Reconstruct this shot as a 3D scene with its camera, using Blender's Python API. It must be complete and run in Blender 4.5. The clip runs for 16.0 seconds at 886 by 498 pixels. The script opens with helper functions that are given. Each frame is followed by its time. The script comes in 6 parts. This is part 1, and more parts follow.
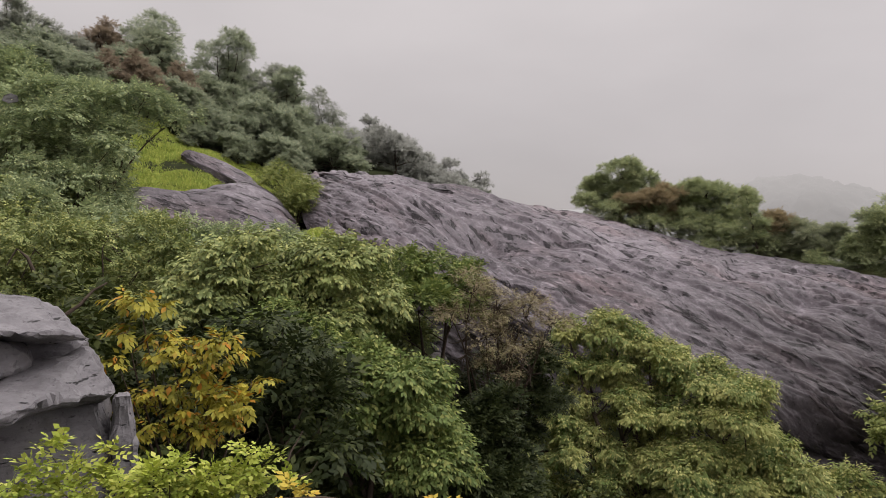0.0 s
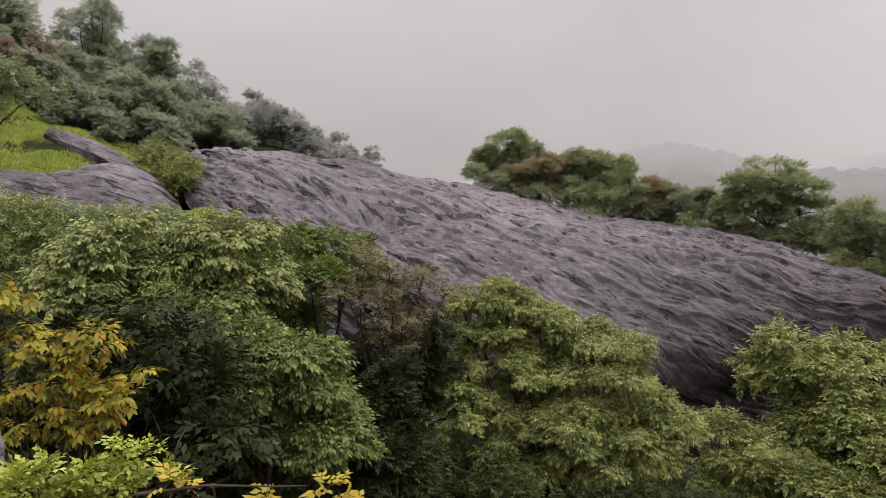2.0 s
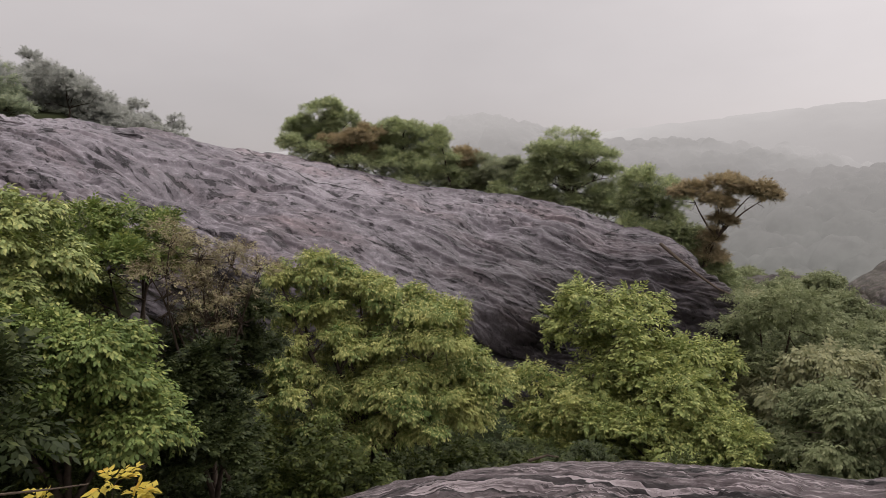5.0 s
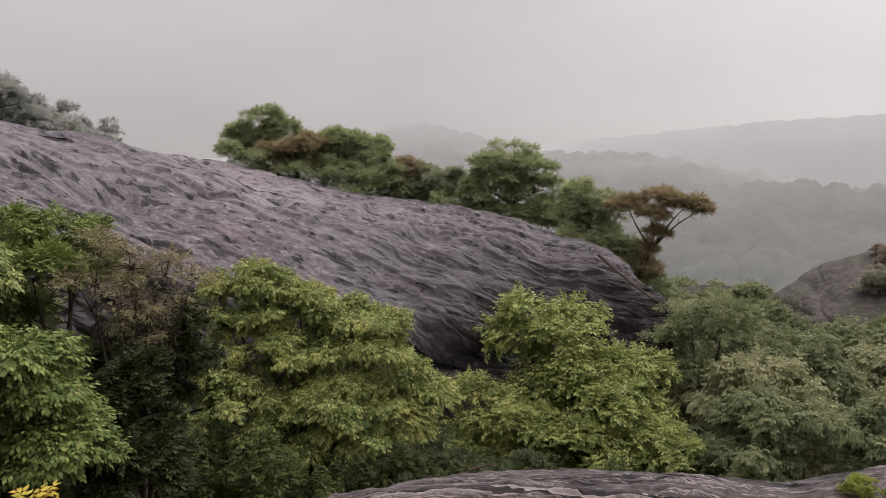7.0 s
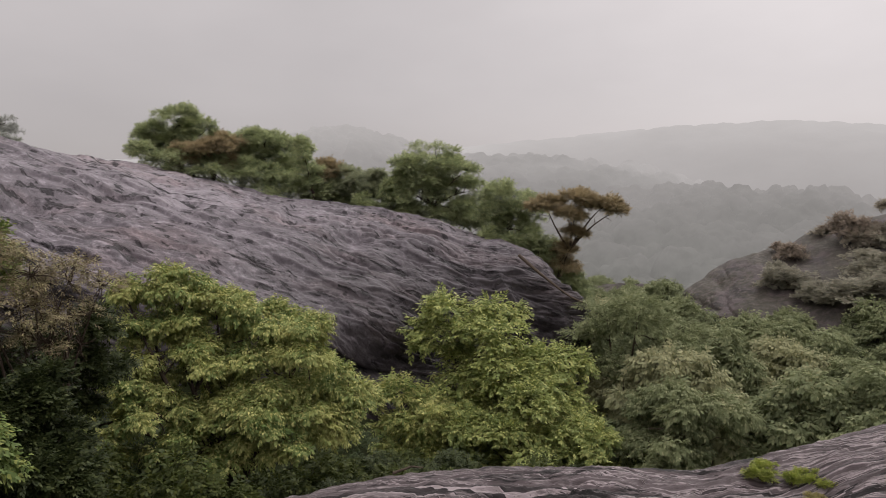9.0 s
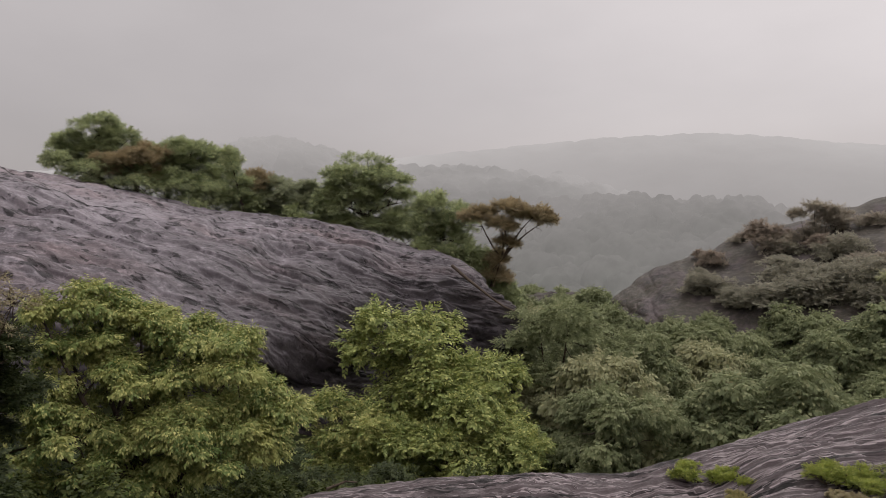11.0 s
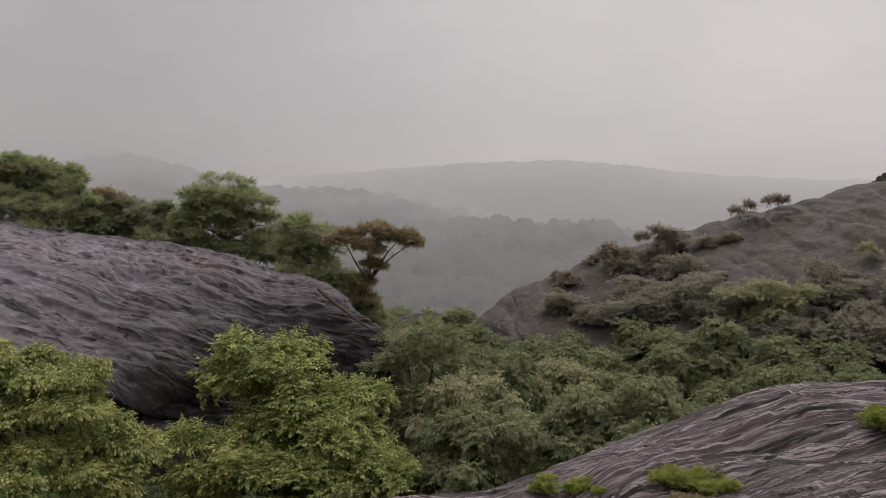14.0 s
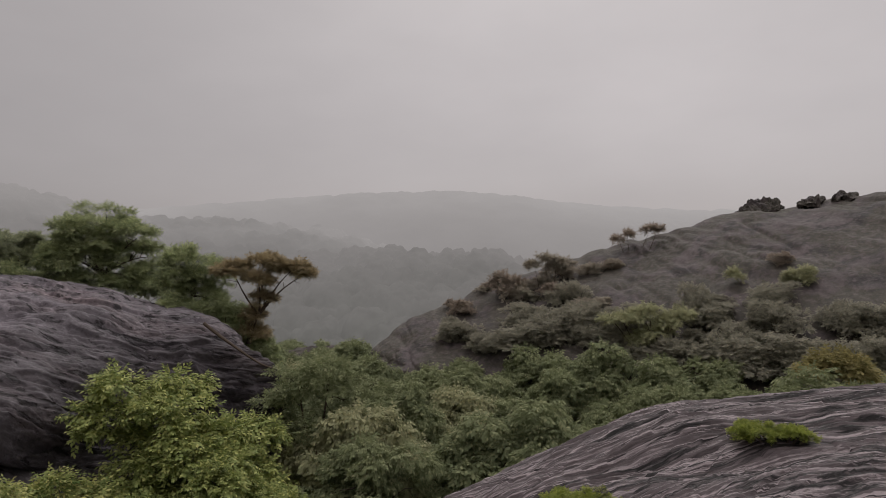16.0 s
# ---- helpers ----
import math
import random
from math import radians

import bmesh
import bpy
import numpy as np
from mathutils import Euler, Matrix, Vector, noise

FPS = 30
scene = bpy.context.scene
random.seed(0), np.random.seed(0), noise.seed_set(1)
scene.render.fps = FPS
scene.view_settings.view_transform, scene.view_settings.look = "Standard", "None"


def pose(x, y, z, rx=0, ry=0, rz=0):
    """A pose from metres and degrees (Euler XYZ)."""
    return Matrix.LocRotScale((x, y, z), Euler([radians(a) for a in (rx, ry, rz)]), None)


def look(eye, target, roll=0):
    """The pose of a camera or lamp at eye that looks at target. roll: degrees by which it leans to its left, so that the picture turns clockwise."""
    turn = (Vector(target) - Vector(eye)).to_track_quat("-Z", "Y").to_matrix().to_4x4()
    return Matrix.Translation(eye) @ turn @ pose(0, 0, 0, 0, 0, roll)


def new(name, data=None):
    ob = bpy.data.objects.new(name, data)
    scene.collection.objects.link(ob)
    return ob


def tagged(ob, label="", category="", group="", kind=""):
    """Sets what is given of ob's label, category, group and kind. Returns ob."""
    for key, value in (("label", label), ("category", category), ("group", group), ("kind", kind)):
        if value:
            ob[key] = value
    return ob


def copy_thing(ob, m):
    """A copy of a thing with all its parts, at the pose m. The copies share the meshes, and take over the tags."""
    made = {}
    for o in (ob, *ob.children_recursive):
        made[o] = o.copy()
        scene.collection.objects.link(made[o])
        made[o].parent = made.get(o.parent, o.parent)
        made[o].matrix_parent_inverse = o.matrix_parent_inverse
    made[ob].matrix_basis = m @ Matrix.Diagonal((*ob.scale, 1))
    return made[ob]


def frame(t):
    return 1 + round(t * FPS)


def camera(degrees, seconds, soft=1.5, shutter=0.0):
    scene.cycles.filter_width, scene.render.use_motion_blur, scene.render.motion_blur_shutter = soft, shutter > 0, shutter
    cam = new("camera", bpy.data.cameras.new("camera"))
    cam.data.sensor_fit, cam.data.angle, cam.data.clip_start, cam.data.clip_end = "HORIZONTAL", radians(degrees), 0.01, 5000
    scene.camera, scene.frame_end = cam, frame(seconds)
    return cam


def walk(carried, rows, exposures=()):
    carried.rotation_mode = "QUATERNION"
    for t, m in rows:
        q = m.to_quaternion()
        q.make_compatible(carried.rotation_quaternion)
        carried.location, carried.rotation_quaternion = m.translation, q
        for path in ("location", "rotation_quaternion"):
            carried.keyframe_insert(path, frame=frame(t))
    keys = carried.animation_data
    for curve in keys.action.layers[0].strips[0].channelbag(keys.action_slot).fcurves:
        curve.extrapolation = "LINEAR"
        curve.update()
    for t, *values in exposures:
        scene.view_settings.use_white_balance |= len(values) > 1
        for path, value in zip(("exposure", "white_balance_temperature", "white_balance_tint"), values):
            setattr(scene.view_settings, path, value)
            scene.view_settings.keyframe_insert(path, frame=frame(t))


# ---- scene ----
cam = camera(65.62, 16.0, soft=0.85)
REACH, EYE, TILT, LEAN, TURN = 0.37, 1.6, -2.0, -1.0, 0.0
ROWS = [
    (0.0, -0.0000, -0.0000, 0.00, 0.00, 0.00),
    (0.5, 0.0280, -0.0004, -1.60, -0.34, 0.97),
    (1.0, 0.0546, -0.0015, -3.13, -0.48, 1.69),
    (1.5, 0.1116, -0.0063, -6.41, -1.29, 1.69),
    (2.0, 0.1540, -0.0119, -8.86, -2.33, 2.12),
    (2.5, 0.2085, -0.0220, -12.04, -2.95, 2.14),
    (3.0, 0.2554, -0.0332, -14.80, -3.30, 2.96),
    (3.5, 0.3216, -0.0531, -18.76, -4.37, 2.18),
    (4.0, 0.3563, -0.0656, -20.87, -5.43, 2.41),
    (6.5, 0.4629, -0.1136, -27.57, -4.88, 2.73),
    (7.0, 0.4785, -0.1219, -28.59, -4.90, 2.41),
    (7.5, 0.5037, -0.1361, -30.25, -4.98, 2.44),
    (8.0, 0.5297, -0.1518, -31.98, -5.04, 2.81),
    (8.5, 0.5484, -0.1638, -33.25, -4.92, 2.74),
    (9.0, 0.5738, -0.1810, -35.02, -5.02, 2.49),
    (11.5, 0.6670, -0.2549, -41.83, -4.37, 2.95),
    (12.0, 0.6874, -0.2738, -43.43, -4.53, 3.07),
    (12.5, 0.7177, -0.3037, -45.87, -4.39, 2.78),
    (13.0, 0.7407, -0.3282, -47.79, -4.11, 2.52),
    (13.5, 0.7606, -0.3508, -49.52, -3.75, 2.22),
    (14.0, 0.7836, -0.3787, -51.59, -2.97, 2.35),
    (14.5, 0.8092, -0.4125, -54.02, -2.47, 2.52),
    (15.0, 0.8283, -0.4396, -55.92, -1.93, 2.48),
    (15.5, 0.8463, -0.4673, -57.81, -1.53, 2.69),
    (16.0, 0.8695, -0.5060, -60.40, -0.87, 2.70),
]
EXPOSURES = [(0.0, 0.22), (4.0, 0.25), (9.0, 0.15), (12.5, -0.10), (14.5, -0.27), (16.0, -0.40)]
walk(cam, [(t, pose(0, 0, EYE, TILT, LEAN, TURN) @ pose(REACH * x, REACH * y, 0, 90 + pitch, roll, yaw)) for t, x, y, yaw, pitch, roll in ROWS], EXPOSURES)

# ---- overcast light ----
SUN_EL, SUN_AZ = 55.0, 85.0
world = bpy.data.worlds.new("overcast_sky")
scene.world = world
world.use_nodes = True
wn, wl = world.node_tree.nodes, world.node_tree.links
wn.clear()
sky = wn.new("ShaderNodeTexSky")
sky.sky_type, sky.sun_disc = "NISHITA", False
sky.sun_elevation, sky.sun_rotation = radians(SUN_EL), radians(SUN_AZ)
coord = wn.new("ShaderNodeTexCoord")
split = wn.new("ShaderNodeSeparateXYZ")
wl.new(coord.outputs["Generated"], split.inputs[0])
ramp = wn.new("ShaderNodeValToRGB")
ramp.color_ramp.elements[0].position, ramp.color_ramp.elements[0].color = 0.0, (0.40, 0.368, 0.37, 1)
ramp.color_ramp.elements[1].position, ramp.color_ramp.elements[1].color = 0.36, (0.575, 0.535, 0.534, 1)
zenith = ramp.color_ramp.elements.new(1.0)
zenith.color = (1.35, 1.27, 1.26, 1)
wl.new(split.outputs["Z"], ramp.inputs[0])
cloud = wn.new("ShaderNodeTexNoise")
cloud.inputs["Scale"].default_value, cloud.inputs["Detail"].default_value = 2.2, 5.0
stretch = wn.new("ShaderNodeMapping")
stretch.inputs["Scale"].default_value = (1, 1, 2.5)
wl.new(coord.outputs["Generated"], stretch.inputs[0])
wl.new(stretch.outputs[0], cloud.inputs["Vector"])
soft = wn.new("ShaderNodeMapRange")
soft.inputs["From Min"].default_value, soft.inputs["From Max"].default_value = 0.3, 0.7
soft.inputs["To Min"].default_value, soft.inputs["To Max"].default_value = 0.93, 1.07
wl.new(cloud.outputs["Fac"], soft.inputs["Value"])
toward = wn.new("ShaderNodeVectorMath")
toward.operation = "DOT_PRODUCT"
toward.inputs[1].default_value = (math.sin(radians(SUN_AZ)), math.cos(radians(SUN_AZ)), 0.0)
wl.new(coord.outputs["Generated"], toward.inputs[0])
glow = wn.new("ShaderNodeMapRange")
glow.interpolation_type = "SMOOTHSTEP"
glow.inputs["From Min"].default_value, glow.inputs["From Max"].default_value = 0.45, 1.0
glow.inputs["To Min"].default_value, glow.inputs["To Max"].default_value = 0.97, 1.38
wl.new(toward.outputs["Value"], glow.inputs["Value"])
shade = wn.new("ShaderNodeMath")
shade.operation = "MULTIPLY"
wl.new(soft.outputs["Result"], shade.inputs[0])
wl.new(glow.outputs["Result"], shade.inputs[1])
veil = wn.new("ShaderNodeMix")
veil.data_type, veil.blend_type = "RGBA", "MULTIPLY"
veil.inputs["Factor"].default_value = 1.0
wl.new(ramp.outputs["Color"], veil.inputs["A"])
wl.new(shade.outputs[0], veil.inputs["B"])
bg_sky, bg_cloud, both, wout = wn.new("ShaderNodeBackground"), wn.new("ShaderNodeBackground"), wn.new("ShaderNodeAddShader"), wn.new("ShaderNodeOutputWorld")
bg_sky.inputs["Strength"].default_value = 0.004
bg_cloud.inputs["Strength"].default_value = 1.0
wl.new(sky.outputs[0], bg_sky.inputs["Color"])
wl.new(veil.outputs["Result"], bg_cloud.inputs["Color"])
wl.new(bg_sky.outputs[0], both.inputs[0])
wl.new(bg_cloud.outputs[0], both.inputs[1])
wl.new(both.outputs[0], wout.inputs["Surface"])
sun_data = bpy.data.lights.new("veiled_sun", "SUN")
sun_data.energy, sun_data.angle, sun_data.color = 1.2, radians(60), (1.0, 0.97, 0.93)
sun = new("veiled_sun", sun_data)
sa, se = radians(SUN_AZ), radians(SUN_EL)
sun.matrix_world = look((40 * math.sin(sa) * math.cos(se), 40 * math.cos(sa) * math.cos(se), 40 * math.sin(se)), (0, 0, 0))


# ---- noise on arrays ----
def lattice(ix, iy, iz, seed):
    h = (ix * 374761393 + iy * 668265263 + iz * 1274126177 + seed * 974711) & 0xFFFFFFFF
    h = ((h ^ (h >> 13)) * 1103515245) & 0xFFFFFFFF
    h = ((h ^ (h >> 16)) * 668265263) & 0xFFFFFFFF
    return ((h ^ (h >> 15)) & 0xFFFF) / 32767.5 - 1.0


def vnoise(p, seed=0):
    p = np.asarray(p, float)
    i = np.floor(p).astype(np.int64)
    f = p - i
    f = f * f * f * (f * (f * 6 - 15) + 10)
    out = 0.0
    for dx in (0, 1):
        for dy in (0, 1):
            for dz in (0, 1):
                w = (f[..., 0] if dx else 1 - f[..., 0]) * (f[..., 1] if dy else 1 - f[..., 1]) * (f[..., 2] if dz else 1 - f[..., 2])
                out = out + w * lattice(i[..., 0] + dx, i[..., 1] + dy, i[..., 2] + dz, seed)
    return out


def fbm(p, octaves=4, seed=0, gain=0.5):
    p = np.asarray(p, float)
    total, amp = 0.0, 1.0
    for k in range(octaves):
        total = total + amp * vnoise(p * 2.03 ** k, seed + k)
        amp *= gain
    return total


def xyz(az, el, d):
    a = np.radians(az)
    return np.stack([d * np.sin(a), d * np.cos(a), EYE + d * np.tan(np.radians(el))], -1)


# ---- materials ----
def mat_base(name):
    m = bpy.data.materials.new(name)
    m.use_nodes = True
    n, l = m.node_tree.nodes, m.node_tree.links
    return m, n, l, n["Principled BSDF"]


def rgb_mix(n, l, fac, a, b, blend="MIX"):
    x = n.new("ShaderNodeMix")
    x.data_type, x.blend_type = "RGBA", blend
    for key, v in (("Factor", fac), ("A", a), ("B", b)):
        s = x.inputs[key]
        if isinstance(v, bpy.types.NodeSocket):
            l.new(v, s)
        else:
            s.default_value = (*v, 1) if isinstance(v, tuple) else v
    return x.outputs["Result"]


def tex_noise(n, l, vec, scale, detail=4.0, rough=0.55):
    x = n.new("ShaderNodeTexNoise")
    x.inputs["Scale"].default_value, x.inputs["Detail"].default_value, x.inputs["Roughness"].default_value = scale, detail, rough
    l.new(vec, x.inputs["Vector"])
    return x.outputs["Fac"]


def steps(n, l, v, lo, hi):
    x = n.new("ShaderNodeMapRange")
    x.inputs["From Min"].default_value, x.inputs["From Max"].default_value = lo, hi
    l.new(v, x.inputs["Value"])
    return x.outputs["Result"]


def mapped(n, l, out, turn, scale):
    """Coordinates turned by so many degrees, then stretched."""
    x, y = n.new("ShaderNodeMapping"), n.new("ShaderNodeMapping")
    x.inputs["Rotation"].default_value = (0, 0, radians(turn))
    y.inputs["Scale"].default_value = scale
    l.new(out, x.inputs["Vector"])
    l.new(x.outputs[0], y.inputs["Vector"])
    return y.outputs[0]


def bumped(n, l, height, strength, distance, below=None):
    b = n.new("ShaderNodeBump")
    b.inputs["Strength"].default_value, b.inputs["Distance"].default_value = strength, distance
    l.new(height, b.inputs["Height"])
    if below:
        l.new(below, b.inputs["Normal"])
    return b.outputs[0]


def thin_lines(n, l, fac, half):
    """1 along the middle value of a noise, 0 off it."""
    x, y = n.new("ShaderNodeMath"), n.new("ShaderNodeMath")
    x.operation, y.operation = "SUBTRACT", "ABSOLUTE"
    x.inputs[1].default_value = 0.5
    l.new(fac, x.inputs[0])
    l.new(x.outputs[0], y.inputs[0])
    return steps(n, l, y.outputs[0], half, half * 0.2)


def calc(n, l, operation, a, b=None):
    x = n.new("ShaderNodeMath")
    x.operation = operation
    for k, v in enumerate((a, b)):
        if isinstance(v, bpy.types.NodeSocket):
            l.new(v, x.inputs[k])
        elif v is not None:
            x.inputs[k].default_value = v
    return x.outputs[0]


def layers(n, l, fac, count):
    """A rising noise cut into steps: 0 just past a step, 1 at its lip."""
    return calc(n, l, "FRACT", calc(n, l, "MULTIPLY", fac, count))


def rock_material(name, dark, mid, light, turn, size=1.0, wet=0.42, stain_shade=None):
    """Wet gneiss: patches, wash streaks, ragged dashes of hollows, low steps, long cracks and fine grain along one grain direction."""
    m, n, l, p = mat_base(name)
    uv = n.new("ShaderNodeTexCoord").outputs["UV"]
    obj = n.new("ShaderNodeTexCoord").outputs["Object"]
    warp = n.new("ShaderNodeTexNoise")
    warp.inputs["Scale"].default_value = 0.35 / size
    warp.inputs["Detail"].default_value = 4.0
    l.new(uv, warp.inputs["Vector"])
    bent = n.new("ShaderNodeVectorMath")
    bent.operation = "MULTIPLY_ADD"
    bent.inputs[1].default_value = (0.25 * size,) * 3
    l.new(warp.outputs["Color"], bent.inputs[0])
    l.new(uv, bent.inputs[2])
    uv = bent.outputs[0]
    streak = tex_noise(n, l, mapped(n, l, uv, turn, (0.40, 1.0, 1)), 0.55 / size, 8, 0.68)
    fine = tex_noise(n, l, mapped(n, l, uv, turn + 4, (0.62, 1.0, 1)), 2.6 / size, 8, 0.76)
    broad = tex_noise(n, l, mapped(n, l, uv, turn, (0.4, 1, 1)), 0.13 / size, 6, 0.62)
    hollow = steps(n, l, tex_noise(n, l, mapped(n, l, uv, turn + 3, (0.17, 1.0, 1)), 0.8 / size, 9, 0.74), 0.60, 0.65)
    dash = steps(n, l, tex_noise(n, l, mapped(n, l, uv, turn + 6, (0.31, 1.0, 1)), 2.8 / size, 5, 0.62), 0.57, 0.62)
    split = calc(n, l, "MULTIPLY", thin_lines(n, l, tex_noise(n, l, mapped(n, l, uv, turn - 2, (0.04, 0.6, 1)), 0.34 / size, 3, 0.5), 0.006), steps(n, l, broad, 0.52, 0.58))
    grain = tex_noise(n, l, obj, 14.0 / size, 6, 0.75)
    c = rgb_mix(n, l, steps(n, l, streak, 0.36, 0.60), tuple(0.45 * u + 0.55 * v for u, v in zip(dark, mid)), tuple(0.7 * u + 0.3 * v for u, v in zip(mid, light)))
    c = rgb_mix(n, l, steps(n, l, broad, 0.50, 0.60), c, rgb_mix(n, l, steps(n, l, fine, 0.34, 0.58), tuple(v * 1.1 for v in mid), tuple(v * 1.15 for v in light)))
    c = rgb_mix(n, l, steps(n, l, broad, 0.46, 0.37), c, rgb_mix(n, l, steps(n, l, fine, 0.38, 0.62), dark, tuple(v * 0.8 for v in mid)))
    c = rgb_mix(n, l, steps(n, l, fine, 0.53, 0.64), c, tuple(v * 1.25 for v in light))
    c = rgb_mix(n, l, steps(n, l, fine, 0.47, 0.35), c, tuple(v * 0.55 for v in dark))
    # Cracks, hollows and dashes: recess shade put into the colour.
    c = rgb_mix(n, l, split, c, tuple(v * 0.2 for v in dark))
    c = rgb_mix(n, l, hollow, c, tuple(v * 0.68 for v in dark))
    c = rgb_mix(n, l, dash, c, tuple(v * 0.36 for v in dark))
    c = rgb_mix(n, l, steps(n, l, grain, 0.42, 0.28), c, dark)
    # Steep lower end darkened: its shade, put into the colour with wet staining.
    if stain_shade:
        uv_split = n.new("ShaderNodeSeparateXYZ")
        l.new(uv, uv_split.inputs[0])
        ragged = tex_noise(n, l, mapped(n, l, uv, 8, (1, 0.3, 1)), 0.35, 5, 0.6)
        shade_edge = calc(n, l, "MULTIPLY_ADD", ragged, 9.0)
        l.new(uv_split.outputs["Y"], shade_edge.node.inputs[2])
        both_ways = calc(n, l, "MULTIPLY", steps(n, l, uv_split.outputs["X"], stain_shade[0], stain_shade[1]), steps(n, l, shade_edge, stain_shade[2], stain_shade[3]))
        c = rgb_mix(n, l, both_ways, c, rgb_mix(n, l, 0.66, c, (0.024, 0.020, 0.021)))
    rust = tex_noise(n, l, mapped(n, l, uv, turn, (0.3, 1, 1)), 0.3 / size, 5, 0.6)
    c = rgb_mix(n, l, steps(n, l, rust, 0.50, 0.66), c, rgb_mix(n, l, 1.0, c, (1.02, 0.90, 0.86), "MULTIPLY"))
    l.new(c, p.inputs["Base Color"])
    r = n.new("ShaderNodeMapRange")
    r.inputs["To Min"].default_value, r.inputs["To Max"].default_value = wet - 0.12, wet + 0.3
    l.new(fine, r.inputs["Value"])
    l.new(r.outputs[0], p.inputs["Roughness"])
    p.inputs["Specular IOR Level"].default_value = 0.3
    b = bumped(n, l, streak, 0.45, 0.3 * size)
    b = bumped(n, l, calc(n, l, "SUBTRACT", 1.0, hollow), 1.0, 0.14 * size, b)
    b = bumped(n, l, calc(n, l, "SUBTRACT", 1.0, dash), 1.0, 0.07 * size, b)
    b = bumped(n, l, calc(n, l, "SUBTRACT", 1.0, split), 1.0, 0.1 * size, b)
    b = bumped(n, l, fine, 0.8, 0.08 * size, b)
    b = bumped(n, l, grain, 0.5, 0.02 * size, b)
    l.new(b, p.inputs["Normal"])
    return m


def boulder_material(name, dark, mid, light):
    """Pale smooth gneiss with faint banding, small dark pits and thin lichen stains."""
    m, n, l, p = mat_base(name)
    obj = n.new("ShaderNodeTexCoord").outputs["Object"]
    tilt = n.new("ShaderNodeMapping")
    tilt.inputs["Rotation"].default_value, tilt.inputs["Scale"].default_value = (0.35, 0.25, 0.0), (0.7, 0.7, 3.0)
    l.new(obj, tilt.inputs["Vector"])
    band = tex_noise(n, l, tilt.outputs[0], 3.0, 7, 0.68)
    blotch = tex_noise(n, l, obj, 3.2, 6, 0.6)
    fine = tex_noise(n, l, obj, 28.0, 6, 0.7)
    hole = steps(n, l, tex_noise(n, l, tilt.outputs[0], 11.0, 3, 0.5), 0.66, 0.71)
    c = rgb_mix(n, l, steps(n, l, band, 0.38, 0.62), mid, light)
    c = rgb_mix(n, l, steps(n, l, blotch, 0.52, 0.66), c, mid)
    c = rgb_mix(n, l, steps(n, l, band, 0.42, 0.33), c, dark)
    c = rgb_mix(n, l, steps(n, l, fine, 0.45, 0.32), c, tuple(0.5 * (u + v) for u, v in zip(dark, mid)))
    c = rgb_mix(n, l, hole, c, tuple(v * 0.4 for v in dark))
    l.new(c, p.inputs["Base Color"])
    p.inputs["Roughness"].default_value, p.inputs["Specular IOR Level"].default_value = 0.6, 0.25
    b = bumped(n, l, band, 0.5, 0.03)
    b = bumped(n, l, calc(n, l, "SUBTRACT", 1.0, hole), 0.8, 0.012, b)
    b = bumped(n, l, fine, 0.5, 0.006, b)
    l.new(b, p.inputs["Normal"])
    return m


def hill_rock_material(name, dark, light, moss):
    """Dull weathered rock with dark runs down its face, under a patchy growth of moss and scrub."""
    m, n, l, p = mat_base(name)
    obj = n.new("ShaderNodeTexCoord").outputs["Object"]
    broad = tex_noise(n, l, obj, 0.11, 6, 0.6)
    runs = tex_noise(n, l, mapped(n, l, obj, 25, (1.0, 1.0, 0.22)), 0.38, 7, 0.66)
    fine = tex_noise(n, l, obj, 1.8, 7, 0.72)
    green = tex_noise(n, l, obj, 0.17, 8, 0.7)
    c = rgb_mix(n, l, steps(n, l, broad, 0.38, 0.62), dark, light)
    c = rgb_mix(n, l, steps(n, l, runs, 0.53, 0.40), c, tuple(v * 0.42 for v in dark))
    c = rgb_mix(n, l, steps(n, l, green, 0.44, 0.52), c, rgb_mix(n, l, steps(n, l, fine, 0.4, 0.6), tuple(v * 0.6 for v in moss), moss))
    c = rgb_mix(n, l, steps(n, l, fine, 0.52, 0.72), c, tuple(v * 1.2 for v in light))
    c = rgb_mix(n, l, steps(n, l, fine, 0.44, 0.32), c, tuple(v * 0.6 for v in dark))
    l.new(c, p.inputs["Base Color"])
    p.inputs["Roughness"].default_value = 0.8
    b = bumped(n, l, runs, 0.4, 0.5)
    b = bumped(n, l, fine, 0.6, 0.15, b)
    l.new(b, p.inputs["Normal"])
    return m


def leaf_material(name, deep, mid, tip, gloss=0.5, through_light=0.18, size=0.6, tips=0.55):
    m, n, l, p = mat_base(name)
    isl = n.new("ShaderNodeNewGeometry").outputs["Random Per Island"]
    obj = n.new("ShaderNodeTexCoord").outputs["Object"]
    patch = tex_noise(n, l, obj, size * 1.6, 4)
    c = rgb_mix(n, l, steps(n, l, patch, 0.35, 0.65), deep, mid)
    c = rgb_mix(n, l, steps(n, l, isl, tips, 1.0), c, tip)
    l.new(c, p.inputs["Base Color"])
    p.inputs["Roughness"].default_value = gloss
    p.inputs["Specular IOR Level"].default_value = 0.16
    t = n.new("ShaderNodeBsdfTranslucent")
    l.new(c, t.inputs["Color"])
    x = n.new("ShaderNodeMixShader")
    x.inputs[0].default_value = through_light
    l.new(p.outputs[0], x.inputs[1])
    l.new(t.outputs[0], x.inputs[2])
    l.new(x.outputs[0], n["Material Output"].inputs["Surface"])
    return m


